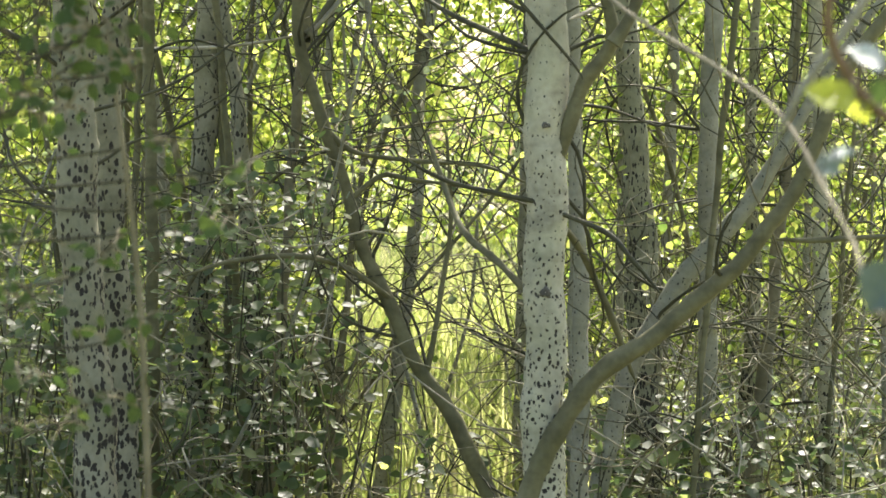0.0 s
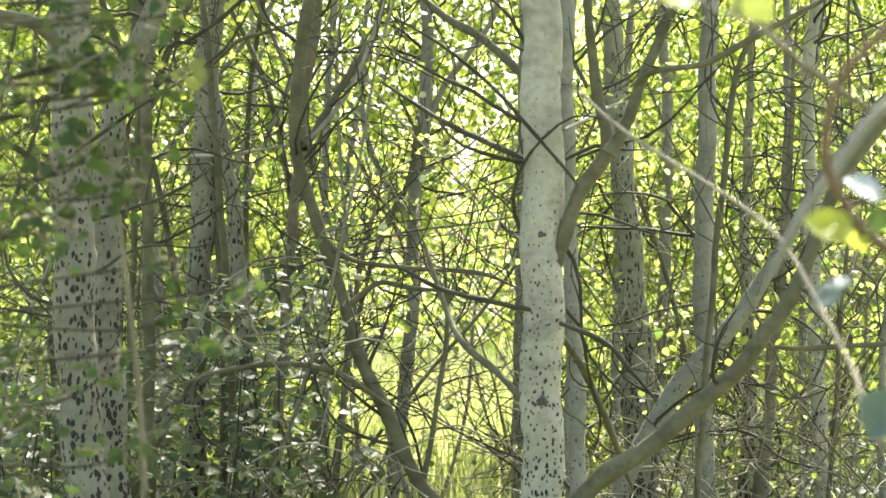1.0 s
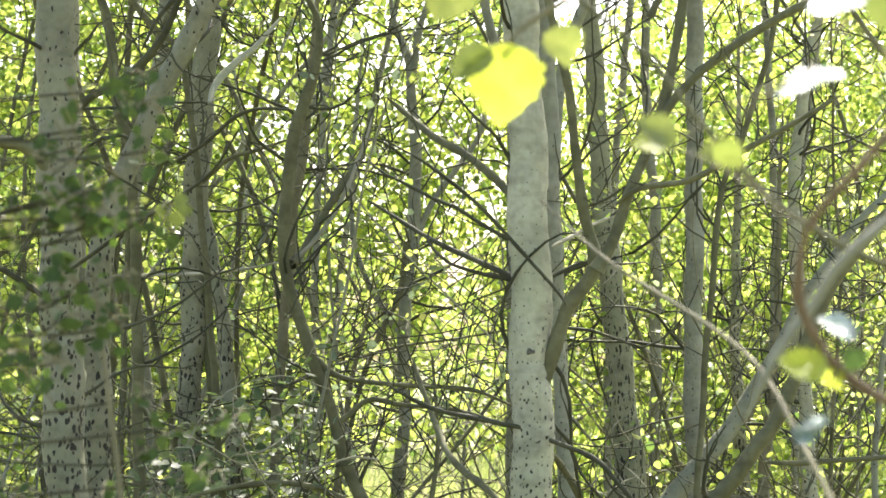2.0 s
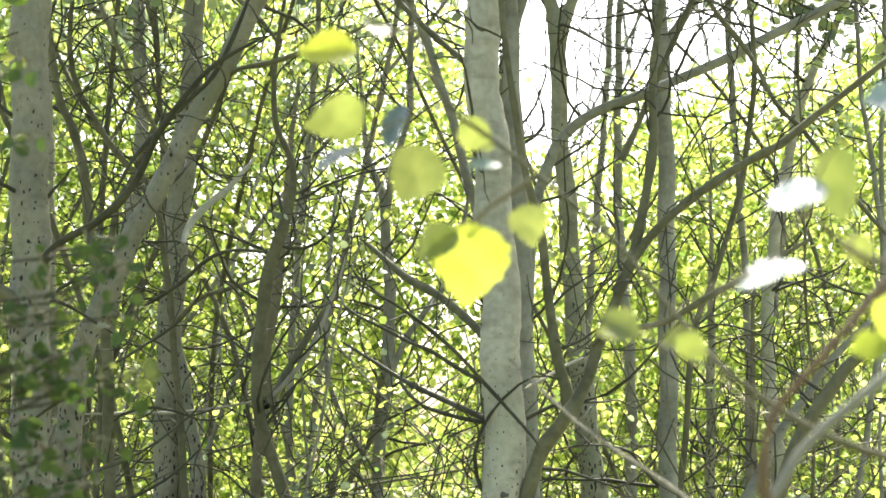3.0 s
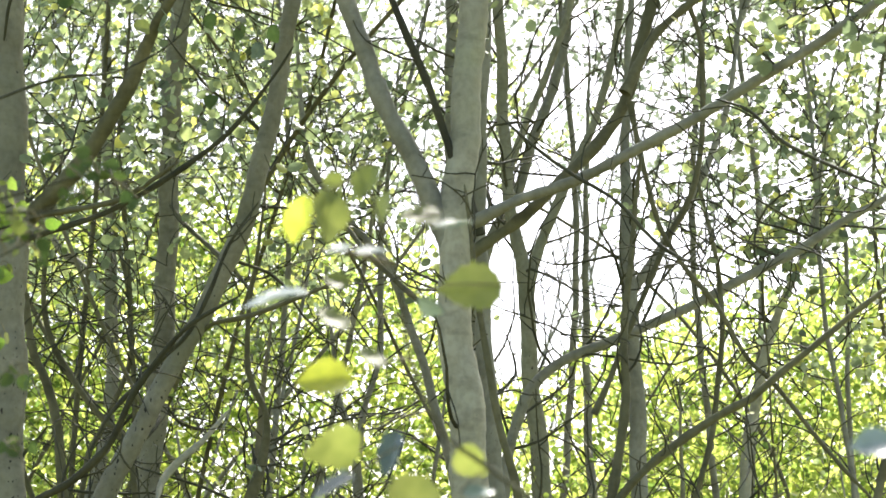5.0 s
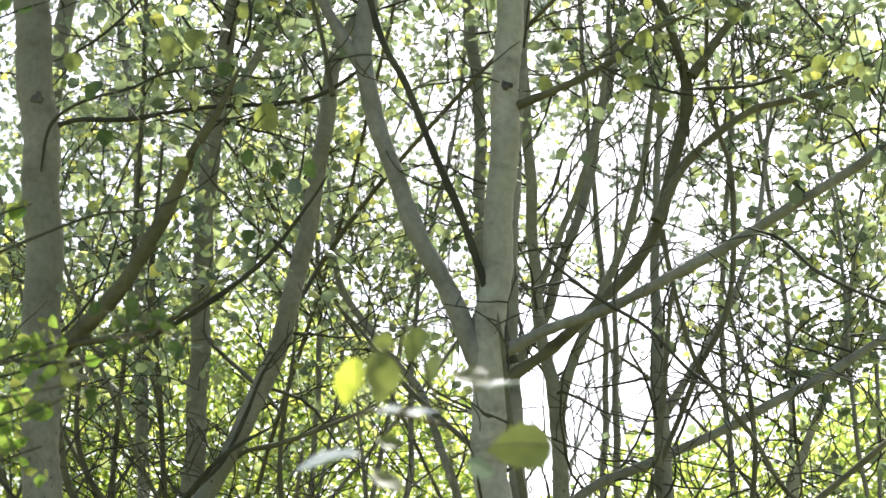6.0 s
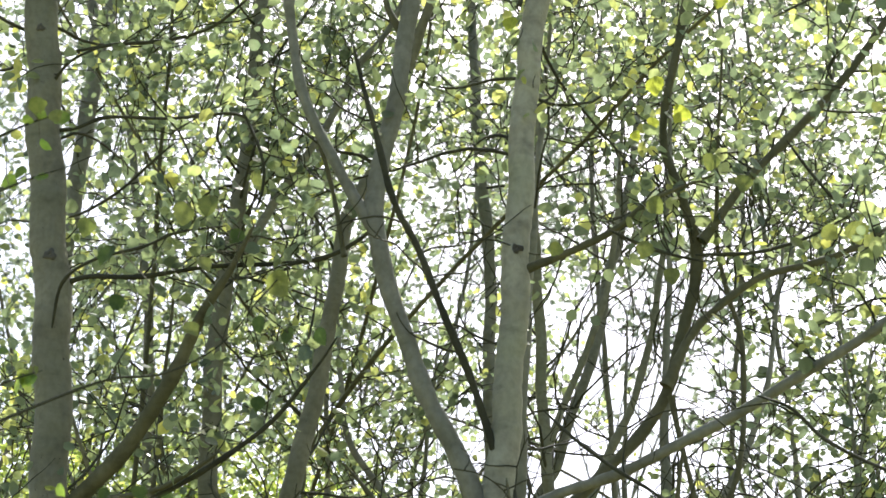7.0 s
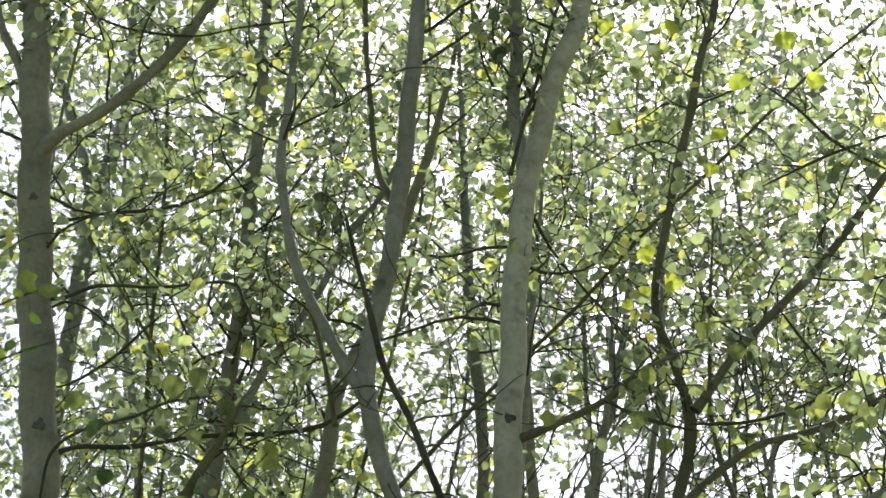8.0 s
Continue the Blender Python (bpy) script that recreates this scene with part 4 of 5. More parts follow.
plain_tree("poplar_sapling", "slanting grey poplar sapling with dark pores", 16, (0.45, 6.0, 0), 6.0,
           [(0.45, -0.1, 34), (0.52, 0.5, 32), (0.59, 0.85, 30), (0.71, 1.10, 32), (0.84, 1.28, 30), (0.96, 1.43, 27), (1.06, 1.61, 20), (1.16, 1.80, 16), (1.26, 1.95, 14), (1.36, 2.08, 12), (1.8, 2.5, 6)], BARK_LIMB, low=2.6, count=10, leafy=4)
plain_tree("poplar_sapling", "forked poplar with a pale stem behind the thick trunk", 17, (-1.6, 8.6, 0), 8.6,
           [(-1.55, -0.1, 52), (-1.62, 2.0, 46), (-1.74, 4.1, 42), (-1.77, 4.8, 42), (-1.75, 5.23, 42), (-1.72, 5.65, 43), (-1.69, 6.08, 45), (-1.67, 6.34, 45), (-1.59, 6.61, 38), (-1.55, 6.98, 24), (-1.56, 7.50, 18), (-1.5, 8.6, 5)], BARK_LIMB,
           forks=[[(-1.68, 6.3, 30), (-1.82, 6.73, 27), (-1.96, 7.14, 24), (-2.04, 7.49, 20), (-2.1, 8.4, 5)]], low=4.0, count=20, length=0.9)
plain_tree("poplar_sapling", "pale slim poplar far back in the thicket", 18, (0.36, 8.0, 0), 8.0,
           [(0.36, -0.1, 34), (0.33, 2.0, 30), (0.30, 3.6, 28), (0.28, 4.3, 28), (0.285, 4.82, 28), (0.25, 5.20, 29), (0.22, 5.54, 27), (0.20, 5.92, 21), (0.15, 7.2, 6)], BARK_LIMB, low=5.9, bare=5, count=30, length=0.9)
plain_tree("poplar_sapling", "slim poplar stem leaning out of the thicket", 19, (0.42, 8.0, 0), 8.0,
           [(0.44, -0.1, 28), (0.42, 2.0, 26), (0.36, 3.0, 25), (0.42, 3.6, 24), (0.58, 3.95, 24), (0.66, 4.22, 23), (0.75, 4.45, 24), (0.82, 4.83, 23), (0.88, 5.05, 21), (0.98, 5.7, 14), (1.05, 6.8, 5)], BARK_LIMB, low=5.9, bare=5, count=26, length=0.8)
plain_tree("poplar_sapling", "thin olive sapling winding up past a thick trunk", 21, (-0.95, 6.2, 0), 6.2,
           [(-0.9, -0.1, 22), (-0.94, 1.2, 20), (-0.99, 2.17, 18), (-1.04, 2.37, 17), (-1.07, 2.59, 17), (-1.12, 2.78, 15), (-1.19, 2.97, 13), (-1.28, 3.6, 8), (-1.3, 4.2, 4)], BARK_DARK, low=3.2, count=14)

plain_tree("poplar_sapling", "leafy poplar sapling with a low crown", 22, (1.66, 6.9, 0), 6.9,
           [(1.66, -0.1, 14), (1.60, 1.3, 12), (1.72, 2.4, 10), (1.64, 3.2, 9), (1.62, 4.0, 7), (1.52, 4.8, 4)], BARK_LIMB, span=(0.6, 1.0), low=2.9, count=34, length=0.55, leafy=9, bare=6)
plain_tree("poplar_sapling", "leafy poplar sapling with a low crown", 23, (1.98, 7.7, 0), 7.7,
           [(1.98, -0.1, 15), (2.06, 1.5, 13), (1.92, 2.7, 11), (1.93, 3.7, 9), (1.80, 4.5, 7), (1.84, 5.2, 4)], BARK_LIMB, span=(0.6, 1.0), low=3.3, count=36, length=0.65, leafy=9, bare=6)

plain_tree("poplar_tree", "slim tall poplar with a loose high crown", 24, (1.72, 8.8, 0), 8.8,
           [(1.72, -0.1, 20), (1.66, 2.0, 17), (1.80, 3.8, 14), (1.70, 5.2, 12), (1.66, 6.4, 9), (1.52, 7.6, 4)], BARK_LIMB, span=(0.66, 1.0), low=5.3, count=36, length=0.85, leafy=9, bare=4,
           forks=[[(1.73, 5.0, 12), (1.95, 5.6, 10), (2.1, 6.3, 8), (2.15, 7.0, 4)]])
plain_tree("poplar_sapling", "olive-tan sapling standing behind a crooked stem", 31, (-0.59, 6.8, 0), 6.8,
           [(-0.59, -0.1, 26), (-0.59, 0.27, 24), (-0.58, 0.67, 22), (-0.56, 1.04, 20), (-0.55, 1.32, 19), (-0.54, 1.60, 19), (-0.52, 1.84, 19), (-0.51, 2.08, 20), (-0.49, 2.24, 20), (-0.47, 2.44, 18), (-0.45, 2.75, 12), (-0.42, 3.11, 5)], BARK_TAN, low=3.3, count=14, bare=8, leafy=5)
plain_tree("poplar_sapling", "thin tan sapling in the gap to the clearing", 32, (-0.37, 7.3, 0), 7.3,
           [(-0.37, -0.1, 19), (-0.37, 0.23, 17), (-0.38, 0.61, 16), (-0.37, 0.79, 15), (-0.35, 1.11, 14), (-0.33, 1.35, 12), (-0.29, 1.59, 9), (-0.23, 1.87, 4)], BARK_TAN, low=3.3, count=14, bare=8, leafy=5)
plain_tree("poplar_sapling", "dark-pored young poplar with a straight stem", 33, (1.22, 7.6, 0), 7.6,
           [(1.22, -0.1, 36), (1.22, 0.20, 34), (1.23, 0.62, 31), (1.24, 0.90, 30), (1.24, 1.05, 28), (1.22, 1.35, 26), (1.20, 1.64, 22), (1.20, 2.04, 18), (1.20, 2.49, 11), (1.20, 3.05, 4)], BARK_OLD, low=3.3, count=14, bare=8, leafy=5)
plain_tree("poplar_sapling", "thin tan sapling leaning a little", 34, (1.15, 7.0, 0), 7.0,
           [(1.15, -0.1, 25), (1.15, 0.29, 23), (1.18, 0.70, 22), (1.21, 0.97, 21), (1.22, 1.28, 20), (1.25, 1.55, 16), (1.26, 1.84, 13), (1.26, 2.15, 9), (1.27, 2.53, 4)], BARK_TAN, low=3.3, count=14, bare=8, leafy=5)
plain_tree("poplar_sapling", "dark winding sapling with a thin stem", 35, (-1.13, 7.0, 0), 7.0,
           [(-1.13, -0.1, 16), (-1.13, 0.40, 14), (-1.13, 1.38, 13), (-1.12, 2.19, 12), (-1.10, 2.61, 11), (-1.05, 2.72, 10), (-1.01, 2.82, 10), (-0.96, 2.97, 10), (-0.95, 3.10, 9), (-0.98, 3.30, 9), (-1.03, 3.51, 9), (-1.03, 3.69, 8), (-1.01, 4.02, 4)], BARK_DARK, low=3.3, count=14, bare=8, leafy=5)
plain_tree("poplar_sapling", "dark bowed sapling among leafy stems", 36, (-0.64, 6.5, 0), 6.5,
           [(-0.64, -0.1, 16), (-0.64, 0.32, 14), (-0.73, 1.41, 13), (-0.81, 2.16, 12), (-0.87, 2.55, 11), (-0.91, 2.65, 11), (-0.97, 2.70, 11), (-1.07, 2.82, 11), (-1.16, 2.97, 11), (-1.20, 3.18, 9), (-1.18, 3.42, 7), (-1.15, 3.71, 4)], BARK_DARK, low=3.3, count=14, bare=8, leafy=5)
plain_tree("poplar_sapling", "dark upright sapling in the sunny gap", 37, (0.79, 5.8, 0), 5.8,
           [(0.79, -0.1, 12), (0.79, 0.64, 10), (0.82, 1.46, 10), (0.86, 2.03, 10), (0.88, 2.17, 9), (0.93, 2.28, 9), (0.98, 2.45, 9), (1.02, 2.61, 9), (1.05, 2.85, 9), (1.05, 3.08, 8), (1.01, 3.28, 7), (0.97, 3.50, 3)], BARK_DARK, low=3.3, count=14, bare=8, leafy=5)
plain_tree("poplar_sapling", "pale crooked sapling behind the others", 38, (0.37, 7.2, 0), 7.2,
           [(0.37, -0.1, 23), (0.37, 1.00, 21), (0.34, 2.14, 19), (0.22, 2.75, 18), (0.10, 3.16, 17), (0.01, 3.40, 16), (-0.07, 3.50, 15), (-0.20, 3.66, 14), (-0.30, 3.82, 13), (-0.34, 4.01, 12), (-0.36, 4.27, 8), (-0.41, 4.58, 5)], BARK_LIMB, low=3.3, count=14, bare=8, leafy=5)
plain_tree("poplar_sapling", "dark thin sapling rising straight", 39, (-0.78, 7.0, 0), 7.0,
           [(-0.78, -0.1, 16), (-0.78, 1.01, 14), (-0.87, 2.12, 12), (-0.96, 3.18, 10), (-1.00, 3.58, 9), (-1.03, 3.89, 9), (-1.01, 4.19, 7), (-1.01, 4.50, 4)], BARK_DARK, low=3.3, count=14, bare=8, leafy=5)
plain_tree("poplar_tree", "slim poplar with a broad leafy top", 51, (1.22, 7.3, 0), 7.3,
           [(1.22, -0.1, 18), (1.30, 2.0, 15), (1.22, 3.6, 12), (1.32, 4.9, 10), (1.24, 6.0, 7), (1.3, 7.0, 4)], BARK_LIMB, span=(0.66, 1.0), low=5.1, count=46, length=0.9, leafy=9, bare=3)
plain_tree("poplar_tree", "slim poplar with a broad leafy top", 52, (0.72, 8.3, 0), 8.3,
           [(0.80, -0.1, 20), (0.76, 2.0, 17), (0.86, 3.8, 14), (0.78, 5.4, 11), (0.86, 6.6, 7), (0.8, 7.6, 4)], BARK_LIMB, span=(0.7, 1.0), low=5.6, count=46, length=0.9, leafy=9, bare=3)


plain_tree("poplar_tree", "slim poplar with a dense leafy top", 53, (-0.42, 8.0, 0), 8.0,
           [(-0.42, -0.1, 18), (-0.50, 2.0, 15), (-0.42, 3.8, 12), (-0.52, 5.3, 10), (-0.44, 6.4, 7), (-0.5, 7.4, 4)], BARK_LIMB, span=(0.72, 1.0), low=5.5, count=48, length=0.9, leafy=9, bare=3)


def more_limbs():
    """Crooked side limbs of the saplings in the middle of the thicket."""
    tree, rng, wood, leaves = BENT, np.random.default_rng(61), Geo(), []
    extra = [
        stem("limb", tree, (6.0, 5.7), [(-0.15, 1.07, 8), (-0.21, 1.12, 9), (-0.31, 1.18, 9), (-0.44, 1.21, 9), (-0.64, 1.19, 7), (-0.78, 1.14, 4)], BARK_DARK, rng, sides=8),
        stem("limb", tree, (6.0, 6.4), [(-0.45, 1.88, 13), (-0.41, 1.95, 13), (-0.32, 2.12, 12), (-0.25, 2.26, 11), (-0.22, 2.38, 7), (-0.21, 2.55, 4)], BARK_DARK, rng, sides=8),
        stem("branch", tree, (6.0, 6.3), [(-0.45, 1.88, 8), (-0.38, 1.97, 8), (-0.31, 2.09, 8), (-0.25, 2.26, 7), (-0.22, 2.39, 5)], BARK_SUNLIT, rng, sides=6)]
    for line in extra:
        boughs(line, rng, 3, (0.25, 1.0), 0.3, wood, leaves, low=9, leafy=4, tree=tree)
    crown(tree, wood, leaves, rng)
    tree, rng, wood, leaves = SLIM, np.random.default_rng(62), Geo(), []
    extra = [
        stem("limb", tree, 7.5, [(-0.11, 2.05, 12), (-0.14, 1.84, 12), (-0.20, 1.70, 12), (-0.27, 1.53, 11), (-0.31, 1.34, 9), (-0.35, 1.12, 6)], BARK_DARK, rng, sides=8)]
    for line in extra:
        boughs(line, rng, 3, (0.25, 1.0), 0.3, wood, leaves, low=9, leafy=4, tree=tree)
    crown(tree, wood, leaves, rng)
    tree, rng, wood, leaves = GREY, np.random.default_rng(63), Geo(), []
    extra = [
        stem("limb", tree, 8.0, [(-1.20, 3.46, 20), (-1.23, 3.50, 19), (-1.31, 3.58, 18), (-1.40, 3.65, 15), (-1.50, 3.79, 11), (-1.58, 3.96, 6)], BARK_LIMB, rng, sides=8)]
    for line in extra:
        boughs(line, rng, 3, (0.25, 1.0), 0.3, wood, leaves, low=9, leafy=4, tree=tree)
    crown(tree, wood, leaves, rng)


more_limbs()


# ---- thicket of thin saplings behind ----
def thicket():
    """Thin bare-legged stems with their leaves high up, open in the gap to the clearing."""
    for n in range(104):
        rng = np.random.default_rng(7700 + n)
        y = rng.uniform(6.4, 10.0)
        x = rng.uniform(-0.30, 0.30) * y
        if -0.02 < x / y < 0.045 and rng.random() < 0.8:
            continue
        if -0.10 < x / y <= -0.02 and rng.random() < 0.8:
            continue
        if 0.045 < x / y < 0.15 and n % 5 in (1, 3):
            continue
        tall = rng.uniform(2.8, 5.0) if x < 0.2 else (rng.uniform(1.6, 2.5) if x / y < 0.15 else rng.uniform(2.4, 3.8))
        tree = thing("sapling", (x, y, 0), "thin dark sapling stem in the thicket", "sapling", "thin stems of the thicket")
        lean = rng.normal(0, 0.22 if n % 3 else 0.4, 2)
        path = wander((x, y, -0.05), (lean[0], lean[1], 1), tall, rng, bend=0.36, steps=18)
        radii = np.linspace(rng.uniform(0.005, 0.013), 0.0025, len(path))
        geo, wood, leaves = Geo(), Geo(), []
        line = curve(np.column_stack([path, radii]), 0.12)
        geo.tube(line[:, :3], line[:, 3], 6)
        part("trunk", geo, BARK_DARK if n % 2 else BARK_LIMB, tree)
        boughs(line, rng, 6, (0.1, 0.7), 0.55, wood, leaves, low=0.3, leafy=5 if x < -0.1 else 3, rise=0.5, twigs=2)
        for _ in range(3):
            start = line[rng.integers(len(line) // 8, len(line) * 2 // 3), :3]
            turn = rng.uniform(0, 6.28)
            arch = wander(start, (np.cos(turn), 0.5 * np.sin(turn), rng.uniform(0.0, 1.0)), rng.uniform(0.6, 1.5), rng, bend=0.45, lift=-0.06, steps=14)
            wood.tube(arch, np.linspace(rng.uniform(0.0025, 0.0042), 0.0012, len(arch)), 4)
        boughs(line, rng, 9, (0.45, 1.0), 0.5, wood, leaves, low=1.2, leafy=5, rise=0.5, twigs=2)
        # Every third sapling has tan branchwork, a lighter colour in place of sunlit twigs.
        crown(tree, wood, leaves, rng, singles=0, size=0.031, mat=LEAF_SUNNY if n % 4 else LEAF, wood_mat=(BARK_TWIG, BARK_DARK, BARK_TAN)[n % 3])


def tall_trees():
    """Taller poplars behind, whose crowns close the sky."""
    for n in range(38):
        rng = np.random.default_rng(7800 + n)
        y = rng.uniform(7.2, 9.8)
        x = (-0.30 + 0.60 * ((n * 0.618) % 1)) * y
        if -0.02 < x / y < 0.04:
            x += 0.07 * y
        if (x > 0.05 and n % 2) or 0.0 < x / y < 0.14:
            continue
        tall = rng.uniform(7.9, 10.0)
        tree = thing("poplar_tree", (x, y, 0), "tall slim poplar closing the canopy behind", "tree", "tall poplars behind the thicket")
        lean = rng.normal(0, 0.05, 2)
        path = wander((x, y, -0.05), (lean[0], lean[1], 1), tall, rng, bend=0.24, steps=20)
        line = curve(np.column_stack([path, np.linspace(rng.uniform(0.010, 0.020), 0.004, len(path))]), 0.12)
        geo, wood, leaves = Geo(), Geo(), []
        geo.tube(line[:, :3], line[:, 3], 8, 0.02, rng)
        part("trunk", geo, BARK_LIMB if n % 2 else BARK_DARK, tree)
        low = 3.5 if x < 0.05 else (4.4 if x / y > 0.11 else 5.6)
        boughs(line, rng, 24 if x < 0.05 else 39, (low / tall, 1.0), 0.9, wood, leaves, low=low, leafy=12, rise=0.5, twigs=4)
        crown(tree, wood, leaves, rng, singles=0, size=0.040)


def far_canopy():
    """Poplars at the back, whose leaves, coloured pale for haze, show small against the sky."""
    for n in range(20):
        rng = np.random.default_rng(7900 + n)
        y = rng.uniform(37.0, 43.0)
        x = (-0.29 + 0.58 * ((n * 0.618 + 0.3) % 1)) * y
        tall = y * rng.uniform(0.69, 0.80)
        tree = thing("poplar_tree", (x, y, 0), "haze-coloured poplar at the back of the thicket", "tree", "poplars at the back")
        lean = rng.normal(0, 0.06, 2)
        path = wander((x, y, -0.05), (lean[0], lean[1], 1), tall, rng, bend=0.2, steps=18)
        line = curve(np.column_stack([path, np.linspace(rng.uniform(0.03, 0.05), 0.012, len(path))]), 0.5)
        geo, wood, leaves = Geo(), Geo(), []
        geo.tube(line[:, :3], line[:, 3], 7, 0.02, rng)
        part("trunk", geo, BARK_LIMB, tree)
        low = y * (0.40 if -0.04 < x / y < 0.16 else 0.30)
        boughs(line, rng, 43, (low / tall, 1.0), 3.6, wood, leaves, low=low, leafy=18 if x / y > 0.10 or x / y < -0.14 else 12, rise=0.45, twigs=4)
        crown(tree, wood, leaves, rng, singles=0, size=0.13, mat=LEAF_HAZE, wood_mat=BARK_DARK)


thicket()
tall_trees()
far_canopy()


# ---- sunlit scrub, far trees, meadow ----
def scatter_leaves(name, label, category, seed, count, box, size, mat, keep=None, flat=False):
    rng = np.random.default_rng(seed)
    (x0, x1), (y0, y1), (z0, z1) = box
    pts = np.column_stack([rng.uniform(x0, x1, count), rng.uniform(y0, y1, count), rng.uniform(z0, z1, count)])
    clump = np.array([noise.noise(Vector(p) * 1.6) for p in pts])
    broad = np.array([noise.noise(Vector(p) * 0.55 + Vector((7, 3, 5))) for p in pts])
    gap = np.abs(pts[:, 0] / pts[:, 1] + 0.005) < 0.06
    pts = pts[(clump > rng.uniform(-0.6, 0.0, count)) & ((broad > rng.uniform(-1.3, -0.3, count)) | ~gap)]
    if keep is not None:
        pts = pts[keep(pts)]
    geo = Geo()
    geo.leaves(pts, size * rng.uniform(0.6, 1.3, len(pts)), rng, flat=flat, far=True)
    ob = new(name, geo.mesh(name, mat))
    return tagged(ob, label, category, kind="stuff")


scatter_leaves("sunlit_scrub", "sunlit yellow-green scrub beyond the thicket", "scrub", 81, 250000, ((-3.7, 3.7), (10.8, 13.2), (0.0, 6.0)), 0.043, LEAF_SUNNY,
               keep=lambda p: (p[:, 2] < 4.5 + 0.7 * np.clip(-p[:, 0] / p[:, 1] / 0.1, 0, 1) + 0.3 * np.sin(p[:, 0] * 1.7 + 1) + 0.15 * np.sin(p[:, 0] * 7) - 1.0 * np.exp(-(((p[:, 0] / p[:, 1] - 0.07) / 0.055) ** 2))) & ((np.abs(p[:, 0] / p[:, 1] + 0.003) > 0.046) | (p[:, 2] > 1.95 + 0.35 * np.sin(p[:, 0] * 9))))
scatter_leaves("far_woods", "distant trees in hazy sunlight", "woods", 82, 90000, ((-14, 14), (26, 36), (0.0, 6.5)), 0.13, LEAF_SUNNY,
               keep=lambda p: p[:, 2] < 2.5 + np.minimum(4.0, np.abs(p[:, 0] - 0.2) * 0.9) + 0.6 * np.sin(p[:, 0] * 0.9))
scatter_leaves("shrub_layer", "low leafy shrubs filling the ground layer", "shrubs", 83, 36000, ((-2.6, 2.6), (5.6, 9.0), (0.0, 1.8)), 0.042, LEAF_SHRUB, flat=True,
               keep=lambda p: (p[:, 2] < 0.7 + 0.3 * np.sin(p[:, 0] * 2.2 + 2) + np.where(p[:, 0] < -0.3, 0.62, np.where(p[:, 0] > 0.75, 0.24, 0))) & ((p[:, 0] / p[:, 1] < -0.06) | (p[:, 0] / p[:, 1] > 0.05)))


def meadow():
    rng = np.random.default_rng(84)
    geo = Geo()
    n = 26000
    y = rng.uniform(7.5, 22, n)
    x = rng.uniform(-0.4, 0.4, n) * y
    tall = rng.uniform(0.2, 0.65, n)
    turn, lean = rng.uniform(0, 6.28, n), rng.normal(0, 0.15, (n, 2))
    side = np.stack([np.cos(turn), np.sin(turn), 0 * turn], -1) * (0.004 + 0.0004 * y)[:, None]
    base = np.stack([x, y, 0 * x], -1)
    mid = base + np.column_stack([lean * tall[:, None] * 0.5, tall * 0.55])
    top = base + np.column_stack([lean * tall[:, None] * 1.6, tall])
    verts = np.stack([base - side, base + side, mid + side * 0.8, mid - side * 0.8, top + side * 0.2, top - side * 0.2], 1)
    faces = np.arange(n)[:, None, None] * 6 + np.array([(0, 1, 2, 3), (3, 2, 4, 5)])[None]
    geo.add(verts.reshape(-1, 3), faces.reshape(-1, 4))
    tagged(new("meadow_grass", geo.mesh("meadow_grass", GRASS)), "tall yellow-green meadow grass in the clearing", "grass", kind="stuff")


def brushwood():
    """Twigs tangled among the stems near the ground, their bark coloured pale as if sunlit."""
    rng = np.random.default_rng(85)
    pile = thing("brushwood", (0, 6.5, 0), "pale sunlit-coloured twigs tangled between the stems", "twigs")
    rest = Geo()
    for n in range(620):
        y = rng.uniform(5.5, 8.0)
        x = rng.uniform(-0.26, 0.26) * y
        if (-0.03 < x / y < 0.05 and n % 4) or (-0.09 < x / y <= -0.03 and n % 2):
            continue
        z = rng.uniform(0.1, 1.0) if x > 0 else rng.uniform(0.1, 1.35)
        turn = rng.uniform(0, 6.28)
        path = wander((x, y, z), (np.cos(turn), 0.5 * np.sin(turn), rng.normal(0.3, 0.5)), rng.uniform(0.3, 0.95), rng, bend=0.6, lift=-0.04, steps=10)
        radii = np.linspace(rng.uniform(0.002, 0.004), 0.001, len(path))
        if y < 6.9:
            geo = Geo()
            geo.tube(path, radii, 5)
            part("twig", geo, BARK_SUNLIT if n % 3 else BARK_TAN, pile)
        else:
            rest.tube(path, radii, 4)
    part("twig_tangle", rest, BARK_SUNLIT, pile, kind="stuff")


brushwood()
meadow()


# ---- foreground shoots and leaves ----
def fine_leaf(seed, kind):
    """A broad poplar leaf with a wavy toothed rim, a sunken midrib and a little curl, one unit long from base to tip."""
    rng = np.random.default_rng(seed)
    n, m = 19, 7
    u = np.linspace(0, 1, n)
    half = 0.46 * np.sin(np.pi * u ** rng.uniform(0.66, 0.82)) ** rng.uniform(0.75, 1.0) + 0.004
    half = half * (1 + 0.09 * np.sin(u * 34 + rng.uniform(0, 6)) + rng.normal(0, 0.035, n))
    v = np.linspace(-1, 1, m)
    gx = half[:, None] * v[None]
    gy = u[:, None] + 0 * v[None]
    gz = 0.10 * np.abs(gx) ** 1.2 * rng.uniform(0.5, 3) + rng.uniform(-0.25, 0.15) * (u[:, None] - 0.5) ** 2 + 0.015 * np.sin(9 * gy + 5 * gx) - 0.012 * np.exp(-((v[None] / 0.15) ** 2))
    geo = Geo()
    idx = np.arange(n - 1)[:, None] * m + np.arange(m - 1)[None]
    geo.add(np.stack([gx, gy - 0.5, gz], -1).reshape(-1, 3), np.stack([idx, idx + 1, idx + m + 1, idx + m], -1).reshape(-1, 4))
    return geo.mesh("leaf", kind, smooth=True)


